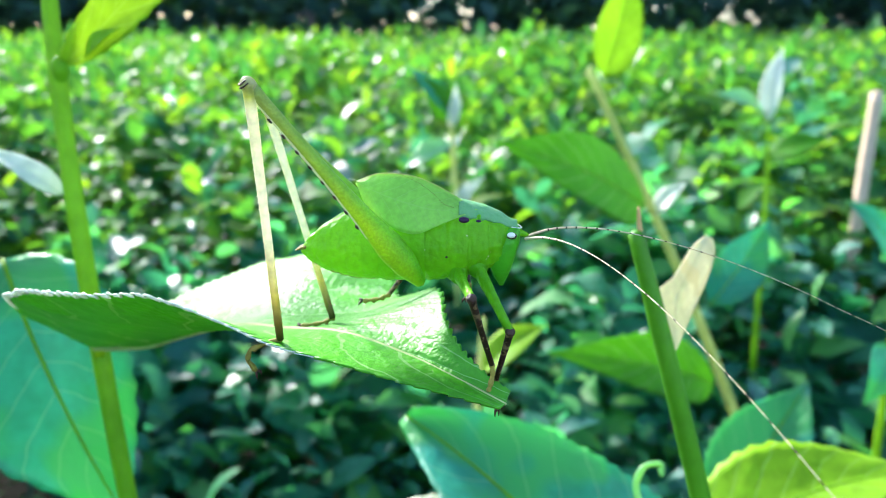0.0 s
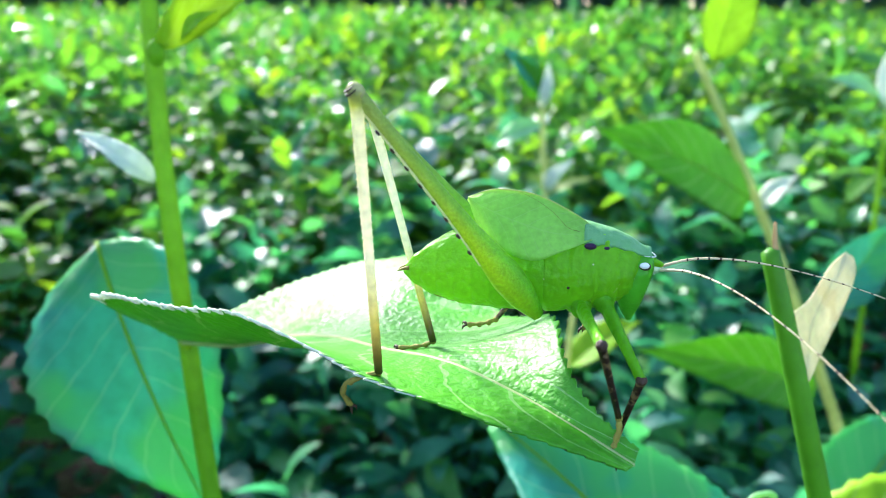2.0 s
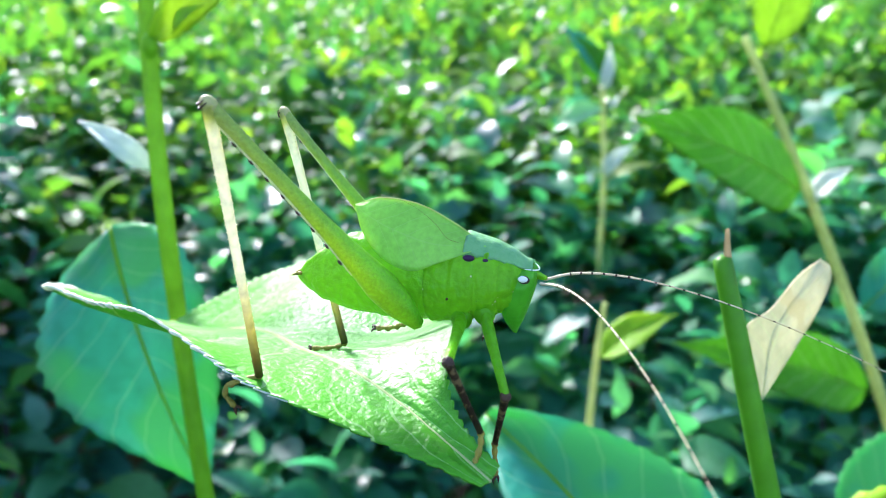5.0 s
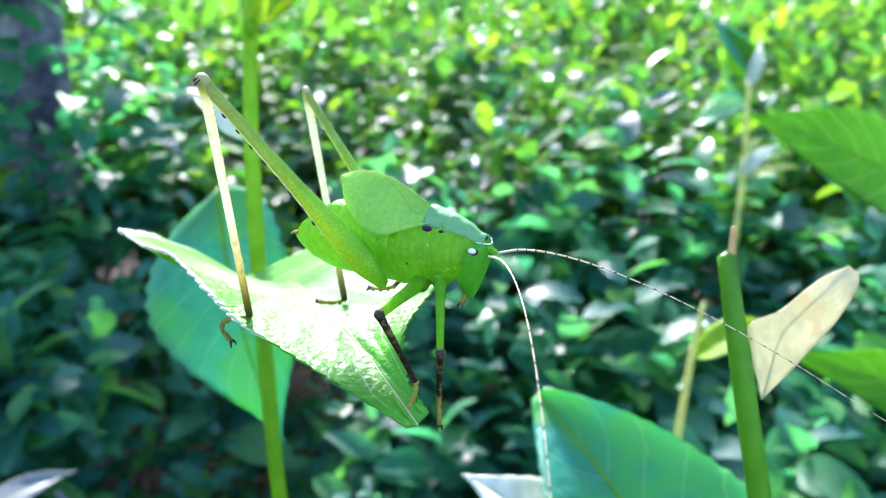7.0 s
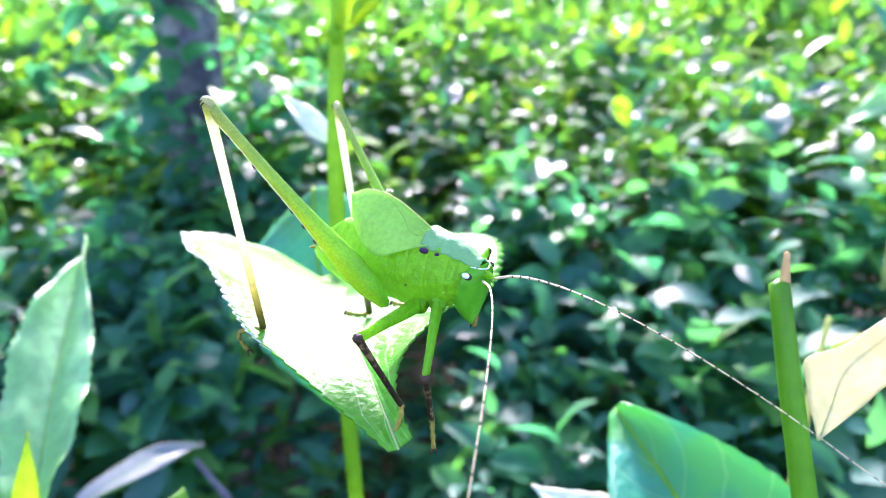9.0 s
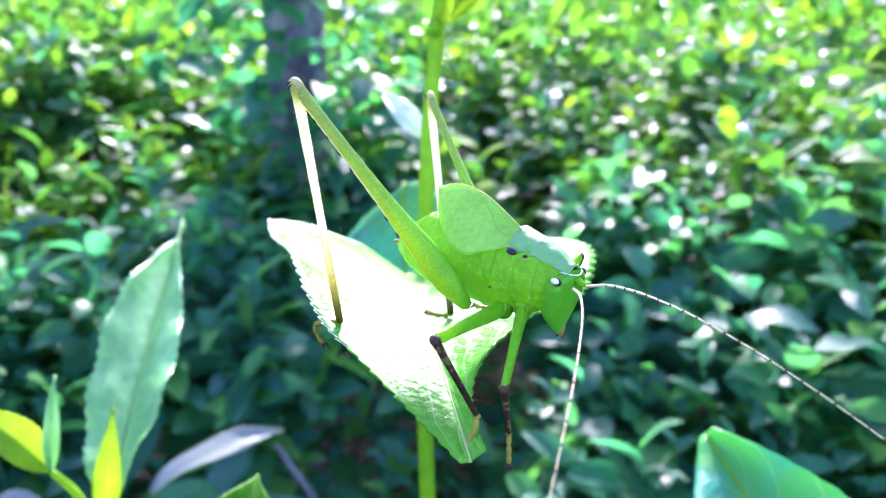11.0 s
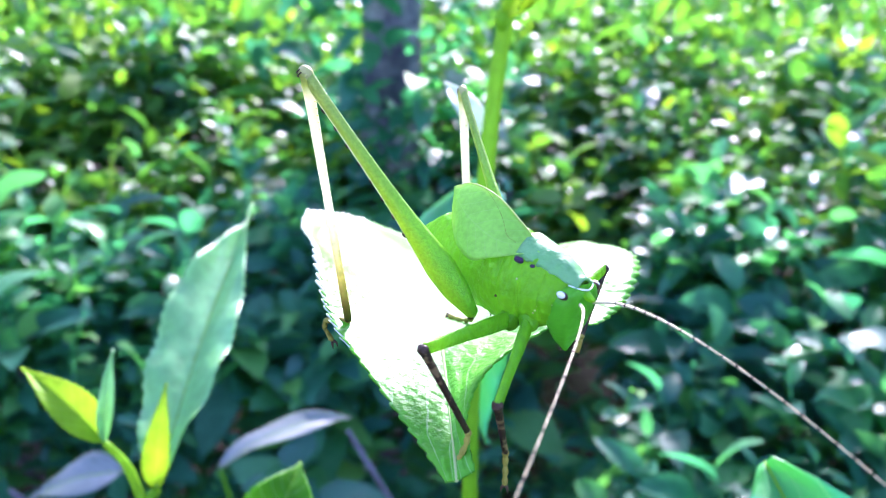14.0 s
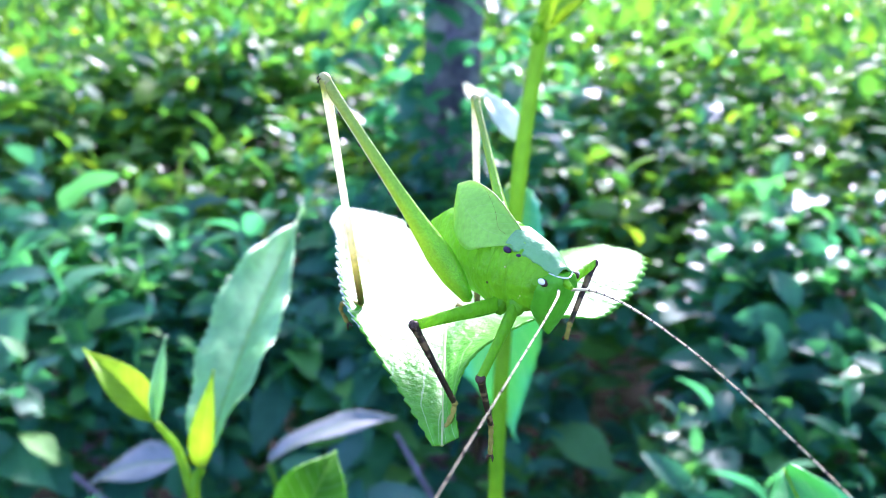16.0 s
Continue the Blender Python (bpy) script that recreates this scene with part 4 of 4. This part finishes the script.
    leg("middle", (0.2, 12.22, 96.42), (-0.35, 13.2, 96.5), (-1.05, 12.9, 95.62), [(-1.2, 12.88, 95.56), (-1.35, 12.88, 95.53), (-1.5, 12.88, 95.52)], thin_leg, shin, dark_tones, "dark brown shin", 10)
    leg("front", (0.5, 11.55, 96.5), (0.97, 10.61, 95.82), (0.78, 10.99, 94.89), [(0.78, 11.0, 94.72), (0.79, 11.0, 94.56), (0.8, 10.99, 94.43)], thin_leg, shin, dark_tones, "dark brown shin", 10)
    leg("front", (0.5, 12.17, 96.5), (0.16, 13.4, 96.68), (0.35, 12.8, 95.85), [(0.36, 12.76, 95.75), (0.34, 12.77, 95.68), (0.3, 12.8, 95.62)], thin_leg, shin, dark_tones, "dark brown shin", 10)

    # antennae: long banded threads
    def antenna(points, radii):
        n = 220
        v, fc = tube(points, radii, sides=6, n=n, knots=0.1)
        band = [1 if i > 14 and i % 6 == 5 else 0 for i in range(n)]
        index = [band[i // 6] for i in range(n * 6)] + [0] * (len(fc) - n * 6)
        place("antenna", mesh_of("antenna", v, fc, mats=[M_FEELER, M_DARK], index=index), k, "long pale antenna with dark bands")
    far = lambda s: cm(1.24 + 6.32 * s + 18.6 * s * s - 23.24 * s ** 3, 11.88 - 0.32 * s + 0.47 * s * s, 96.93 + 3.32 * s - 19.08 * s * s + 15.9 * s ** 3)
    near = lambda s: cm(1.22 + 3.51 * s + 1.94 * s * s + 0.98 * s ** 3, 11.66 - 2.86 * s - 10.03 * s * s - 0.67 * s ** 3, 96.95 + 1.51 * s - 5.29 * s * s - 3.21 * s ** 3)
    a = [far(0.055 * i) for i in range(10)]
    antenna(a + [a[-1] + (a[-1] - a[-2]) * 2.5, a[-1] + (a[-1] - a[-2]) * 5.5 + cm(0, 0, -0.2)], [0.00023, 0.0001, 0.00007, 0.00004])
    antenna([near(0.08 * i) for i in range(12)], [0.00023, 0.0001, 0.00007, 0.00005, 0.00003])


# ---- shoots near the insect ----
def main_shoot():
    s = new("tea_shoot")
    s.location = cm(-9.0, 19.6, 82)
    tagged(s, "upright green tea shoot with large drooping leaves", "tea shoot", "tea shoots")
    axis = lambda q: cm(-11.81 + 2.19 * q + 0.39 * q * q, 23.05 - 5.03 * q + 1.64 * q * q, 101.44 - 12.94 * q - 4.67 * q * q)
    limb("stem", [axis(-0.5), axis(-0.2), axis(0.12), axis(0.5), axis(1.0), axis(1.6), axis(2.4)], [0.0016, 0.0019, 0.0024, 0.0026, 0.0026, 0.0030, 0.0036], M_STEM, s, sides=14, n=60, knots=0.02)
    perch_leaf(s)
    ax = cm(-11.1, 21.8, 99.2)
    v, fc = ball(ax, (0.0024, 0.0022, 0.0036))
    place("node", mesh_of("node", v, fc, mats=[M_STEM]), s)
    leaf("leaf", ax + cm(0.1, 0, 0.1), cm(-5.4, 20.6, 104.0), (0.1, -0.97, 0.2), 0.0155, M_YOUNG, s, "fresh yellow-green leaf rising from the axil", droop=-0.03, fold=0.08, rib=False, seed=2)
    leaf("leaf", cm(-10.3, 21.7, 99.55), cm(-9.1, 21.4, 100.3), (0.4, -0.6, 0.6), 0.005, M_YOUNG, s, "small yellow-green axil bud leaf", rib=False, seed=3)
    leaf("leaf", cm(-11.36, 21.56, 95.7), cm(-13.76, 21.8, 97.0), (0.2, -0.4, 0.9), 0.009, M_PALE, s, "small leaf painted pale for the light it catches", droop=0.08, rib=False, seed=4)
    leaf("leaf", cm(-15.2, 24.4, 93.0), cm(-10.2, 21.2, 85.0), (0.1, -0.9, 0.45), 0.062, M_TEAL, s, "large blue-green leaf hanging behind the stem", droop=0.08, fold=0.32, seed=5, wave=0.04)


def cut_shoot():
    s = new("tea_shoot")
    s.location = cm(5.7, 16.4, 89)
    tagged(s, "cut green tea stem with a splintered top and dry leaf", "tea shoot", "tea shoots")
    axis = lambda q: cm(3.89 + 1.94 * q - 0.11 * q * q, 17.12 - 1.41 * q + 0.7 * q * q, 96.11 - 6.98 * q + 0.44 * q * q)
    limb("stem", [axis(0.05), axis(0.3), axis(0.7), axis(1.1), axis(1.7), axis(2.3)], [0.0018, 0.0021, 0.0023, 0.0024, 0.0025, 0.0027], M_STALK, s, sides=14, n=40, knots=0.02)
    limb("splinter", [axis(0.1) + cm(0.1, 0, 0), axis(0.03) + cm(0.12, 0, 0), axis(0.0) + cm(0.14, 0, 0.22)], [0.0011, 0.0010, 0.0006], M_CUT, s, "torn brown wood splinter", sides=6, n=6, squash=0.4)
    near = spline([cm(*p) for p in ((5.01, 17.08, 92.9), (4.74, 17.1, 93.7), (4.56, 17.15, 94.38), (5.08, 17.85, 94.55), (5.7, 18.8, 95.0), (6.22, 19.5, 95.16))], 30)
    away = spline([cm(*p) for p in ((5.03, 17.1, 92.9), (5.5, 17.9, 93.35), (6.1, 18.8, 94.05), (6.42, 19.3, 94.65), (6.42, 19.5, 95.0), (6.24, 19.5, 95.16))], 30)
    grid = []
    for i, (p, q) in enumerate(zip(near, away)):
        row = []
        for j in range(13):
            w = j / 12
            crease = 0.0022 * abs(w - 0.45) - 0.0012 + 0.0004 * math.sin(9 * w + 0.35 * i) + 0.0007 * noise.noise((p.lerp(q, w)) * 260)
            row.append(p.lerp(q, w) + Vector((-0.3, -0.85, 0.2)) * crease * math.sin(math.pi * i / 30) ** 0.5)
        grid.append(row)
    v, fc, uv = thick_grid(grid, 0.00025)
    dry = place("leaf", mesh_of("leaf", v, fc, uvs=uv, mats=[M_DRY]), s, "dry cream leaf folded against the stem")
    limb("midrib", [row[5] for row in grid[::5]], [0.0003, 0.0002, 0.0001], M_TWIG, dry, sides=6, n=16)


def low_shoot():
    s = new("tea_shoot")
    s.location = cm(7, 20, 78)
    tagged(s, "tea shoot with a broad blue-green serrated leaf", "tea shoot", "tea shoots")
    limb("stem", [cm(7.4, 20.2, 79.2), cm(7.6, 20, 70), cm(8, 20, 50)], [0.002, 0.003, 0.004], M_STEM, s, sides=10, n=16)
    leaf("leaf", cm(7.4, 20.2, 79.2), cm(-1.9, 24.2, 87.7), (0.15, -0.35, 0.9), 0.095, M_TEAL, s, "broad blue-green leaf with a toothed edge", droop=0.1, fold=0.15, seed=8, nu=44, teeth=0.015, point=0.15, wave=0.045, ripple=0.006)
    curl = [cm(5.6, 21.2, 86.0), cm(5.3, 21.3, 86.9), cm(5.5, 21.4, 87.5), cm(6.0, 21.5, 87.6), cm(6.1, 21.5, 87.2)]
    limb("curled_leaf", [cm(7.2, 20.4, 80.5), cm(6.2, 20.9, 84.0)] + curl, [0.0006, 0.0008, 0.0014, 0.0018, 0.0014, 0.0008], M_SHEEN, s, "young leaf still rolled up", sides=8, n=40, squash=0.4)
    leaf("leaf", cm(2.0, 22, 82), cm(-3.4, 21.6, 85.7), (-0.3, -0.2, 0.9), 0.04, M_PALE, s, "leaf edge painted pale for the sun on it", seed=9)


def far_shoot():
    s = new("tea_shoot")
    s.location = cm(21, 56, 70)
    tagged(s, "thin pale tea twig with hanging green leaves", "tea shoot", "tea shoots")
    axis = lambda q: cm(7.81 + 18.33 * q - 5.17 * q * q, 54.4 + 0.65 * q + 0.88 * q * q, 98.09 - 35.18 * q + 7.26 * q * q)
    limb("stem", [axis(0.0), axis(0.25), axis(0.5), axis(0.75), axis(1.0), axis(1.5)], [0.0024, 0.003, 0.0034, 0.0036, 0.004, 0.005], M_TWIG, s, sides=10, n=30, knots=0.03)
    leaf("leaf", cm(12.0, 54, 88.9), cm(1.7, 46.5, 94.3), (0.25, -0.85, 0.6), 0.06, M_GREEN, s, "broad green leaf hanging from the twig", droop=0.06, fold=0.08, seed=11)
    leaf("leaf", cm(17.85, 54.2, 75.7), cm(5.1, 48.7, 80.2), (0.25, -0.85, 0.6), 0.05, M_GREEN, s, "long green leaf low on the twig", droop=0.1, seed=12)
    leaf("leaf", cm(9.2, 55.5, 97.5), cm(10.9, 57.5, 105), (0.2, -0.9, 0.3), 0.036, M_YOUNG, s, "young yellow-green leaf at the tip", seed=13, droop=0.03)
    leaf("leaf", axis(0.3), axis(0.3) + cm(2.0, -0.5, 2.4), (0, -0.5, 0.8), 0.016, M_PALE, s, "small pale leaf", rib=False, seed=14)
    leaf("leaf", cm(13.7, 43.2, 85.4), cm(17.2, 44.8, 90.0), (0.2, -0.7, 0.6), 0.03, M_TEAL, s, seed=15)


def corner_shoot():
    s = new("tea_shoot")
    s.location = cm(13, 35, 70)
    tagged(s, "tea shoot with glossy green leaves beside the path", "tea shoot", "tea shoots")
    limb("stem", [cm(12.8, 35, 76.5), cm(13, 35, 68), cm(13.5, 35, 55)], [0.002, 0.003, 0.004], M_STEM, s, sides=10, n=12)
    leaf("leaf", cm(12.9, 35.6, 76.6), cm(18.2, 39.6, 82.5), (-0.35, -0.8, 0.5), 0.05, M_TEAL, s, "glossy green leaf with a pale tip", seed=16, droop=0.06)
    leaf("leaf", cm(8.0, 25.0, 82.0), cm(17, 26, 85.0), (0.0, -0.3, 0.95), 0.045, M_YOUNG, s, "yellow-green sunlit leaf", seed=17, droop=0.12)
    y = new("sprout")
    y.location = cm(1.5, 44, 78)
    tagged(y, "small sprout with one yellow-green leaf", "sprout", "tea shoots")
    limb("stem", [cm(0.9, 44.5, 84.0), cm(0.6, 44.6, 80), cm(0.3, 45, 72)], [0.0014, 0.002, 0.0025], M_TWIG, y, sides=8, n=10)
    leaf("leaf", cm(0.8, 44.6, 80.5), cm(4.9, 46.2, 83.0), (-0.2, -0.5, 0.8), 0.024, M_YOUNG, y, "yellow-green leaf lit from behind", seed=18)
    st = new("dry_stick")
    st.location = cm(46, 100, 10)
    tagged(st, "broken dry brown stick among the tea", "stick")
    limb("stick", [cm(55.8, 114.3, 92.9), cm(54.0, 111.3, 81.7), cm(52.3, 108.3, 70.5), cm(49, 104, 47), cm(46, 100, 10)], [0.0085, 0.009, 0.009, 0.0095, 0.01], M_STICK, st, sides=10, n=30, knots=0.08)


def bud_shoot():
    s = new("tea_shoot")
    s.location = cm(-2.2, 100, 66)
    tagged(s, "slim tea shoot with a pale opening bud at its tip", "tea shoot", "tea shoots")
    limb("stem", [cm(-2.8, 100, 91.5), cm(-2.9, 100, 88.0), cm(-2.6, 100, 84.0), cm(-2.2, 100, 80.0), cm(-2.2, 100, 66)], [0.0028, 0.003, 0.0034, 0.0034, 0.003], M_TWIG, s, sides=8, n=24, knots=0.08)
    leaf("leaf", cm(-3.1, 100, 89.6), cm(-2.4, 99.6, 95.2), (0.3, -0.9, 0.2), 0.017, M_PALE, s, "pale folded bud leaf", seed=51, fold=0.5, rib=False)
    leaf("leaf", cm(-2.9, 100, 90.0), cm(-1.5, 99.4, 92.8), (-0.3, -0.8, 0.5), 0.014, M_PALE, s, "pale young leaf beside the bud", seed=52, fold=0.4, rib=False)
    leaf("leaf", cm(-2.2, 99.8, 79.4), cm(1.3, 99.0, 83.6), (-0.4, -0.8, 0.4), 0.022, M_PALE, s, "small cream leaf", seed=53, fold=0.4)
    leaf("leaf", cm(-2.2, 99.8, 78.6), cm(3.6, 99.0, 81.2), (-0.3, -0.7, 0.6), 0.014, M_TWIG, s, "narrow yellowish leaf", seed=62, fold=0.4, rib=False)
    leaf("leaf", cm(-2.8, 100, 87.6), cm(-9.0, 98.6, 84.2), (0.1, -0.6, 0.8), 0.03, M_SHEEN, s, "glossy blue-green leaf", seed=54, droop=0.14)
    leaf("leaf", cm(-3.0, 100, 90.5), cm(-6.6, 101.0, 96.0), (0.2, -0.9, 0.3), 0.036, M_GREEN, s, "dark green leaf", seed=55)
    leaf("leaf", cm(-3.0, 100, 91.0), cm(-9.0, 102.0, 97.2), (0.1, -0.5, 0.85), 0.03, M_TEAL, s, "blue-green leaf with the sky's tint in its colour", seed=56)
    s = new("tea_shoot")
    s.location = cm(36, 80, 60)
    tagged(s, "tea shoot with one upright leaf, its white gloss painted in", "tea shoot", "tea shoots")
    foot = cm(31.6, 87.0, 91.6)
    limb("stem", [foot, foot + cm(0.5, 0, -8), foot + cm(1.0, 0, -30)], [0.0016, 0.0024, 0.004], M_STEM, s, sides=8, n=12)
    leaf("leaf", foot, cm(33.2, 89.1, 99.4), (-0.5, -0.6, 0.6), 0.026, M_PALE, s, "upright leaf with white gloss painted into its colour", seed=57, fold=0.3)
    leaf("leaf", foot, cm(24.9, 85.5, 94.7), (0.0, -0.5, 0.9), 0.036, M_SHEEN, s, "glossy blue-green leaf", seed=58, fold=0.2)
    leaf("leaf", foot + cm(0.3, 0, -4), cm(37.8, 85.8, 89.7), (0.0, -0.6, 0.8), 0.036, M_GREEN, s, "broad green leaf", seed=59, fold=0.2)
    s = new("tea_shoot")
    s.location = cm(30.2, 52.5, 78.3)
    tagged(s, "tea shoot with blue-green leaves beside the stick", "tea shoot", "tea shoots")
    foot = cm(29.7, 54.1, 84.8)
    limb("stem", [foot, foot + cm(0.3, 0, -8), foot + cm(0.5, 0, -30)], [0.0016, 0.0024, 0.004], M_STEM, s, sides=8, n=12)
    leaf("leaf", foot, cm(26.1, 55.1, 89.2), (0.2, -0.7, 0.7), 0.032, M_TEAL, s, "blue-green leaf with a soft gloss", seed=60, fold=0.2)
    leaf("leaf", foot + cm(0.2, 0, -6), cm(26.8, 50.6, 75.8), (0.2, -0.8, 0.5), 0.03, M_TEAL, s, "drooping green leaf", seed=61, fold=0.2)


def left_shoot():
    s = new("tea_shoot")
    s.location = cm(-15.3, 11.0, 70)
    tagged(s, "young tea shoot with one long glossy leaf and opening buds", "tea shoot", "tea shoots")
    foot = cm(-15.87, 11.64, 84.1)
    limb("stem", [foot, cm(-15.45, 11.18, 83.2), cm(-15.3, 11.0, 76), cm(-15.3, 11.0, 62)], [0.0017, 0.002, 0.0026, 0.003], M_STEM, s, sides=10, n=16)
    leaf("leaf", foot, cm(-24.4, 19.8, 90.2), (-0.15, 0.15, 0.95), 0.03, M_SHEEN, s, "long glossy leaf with a wavy margin", seed=21, fold=0.75, droop=0.04, wave=0.035, nu=60, nv=14, point=1.3, ripple=0.022)
    joint = cm(-16.45, 10.4, 86.1)
    limb("side_stem", [cm(-15.45, 11.18, 83.2), cm(-16.1, 10.95, 85.0), joint], [0.0017, 0.0015, 0.0010], M_STEM, s, sides=8, n=10)
    leaf("leaf", joint, cm(-18.75, 8.8, 88.3), (0.7, -0.1, 0.7), 0.013, M_YOUNG, s, "young leaf with a yellow rim", seed=22, fold=0.5)
    leaf("leaf", joint, cm(-17.5, 11.3, 88.7), (0.8, -0.4, 0.2), 0.005, M_SHEEN, s, "narrow opening bud leaf", seed=23, fold=0.9, rib=False)
    leaf("leaf", foot, cm(-16.3, 12.5, 87.6), (0.7, -0.4, 0.4), 0.009, M_YOUNG, s, "small yellow-green leaf", seed=24, fold=0.6, rib=False)
    w = new("tea_shoot")
    w.location = cm(-41, 26, 40)
    tagged(w, "low tea shoot whose leaves have a lilac sky reflection painted in", "tea shoot", "tea shoots")
    limb("stem", [cm(-41.9, 24.3, 64.4), cm(-41.5, 26, 55), cm(-41, 28, 30), cm(-41, 28, 2)], [0.0016, 0.0025, 0.003, 0.004], M_STALK, w, sides=8, n=16)
    leaf("leaf", cm(-41.9, 24.3, 64.6), cm(-38.2, 33.6, 67.3), (-0.1, -0.2, 0.95), 0.036, M_SKY_GREY, w, "leaf with a painted lilac sky reflection and a wavy margin", seed=31, fold=0.2, wave=0.04, nu=36)
    leaf("leaf", cm(-48.0, 19.1, 63.1), cm(-51.9, 12.9, 60.7), (0.1, -0.3, 0.95), 0.04, M_SKY_GREY, w, "leaf with a painted lilac sky reflection and a wavy margin", seed=32, fold=0.2, wave=0.04, nu=36)
    y = new("sprout")
    y.location = cm(-12.2, 13.2, 70)
    tagged(y, "low sprout with one bright green leaf", "sprout", "tea shoots")
    limb("stem", [cm(-12.0, 13.3, 83.0), cm(-12.2, 13.2, 76), cm(-12.2, 13.2, 62)], [0.0013, 0.002, 0.003], M_STEM, y, sides=8, n=10)
    leaf("leaf", cm(-12.0, 13.3, 83.0), cm(-13.2, 15.6, 85.0), (0.7, -0.3, 0.6), 0.026, M_GREEN, y, "bright green leaf lit from behind", seed=25, fold=0.5)


katydid()
main_shoot()
cut_shoot()
low_shoot()
far_shoot()
corner_shoot()
bud_shoot()
left_shoot()
trees()
shade_tree()
shrub_belt()
tea_field()


def motions():
    """Nothing but the camera moves: the katydid and the shoots stand still."""


motions()
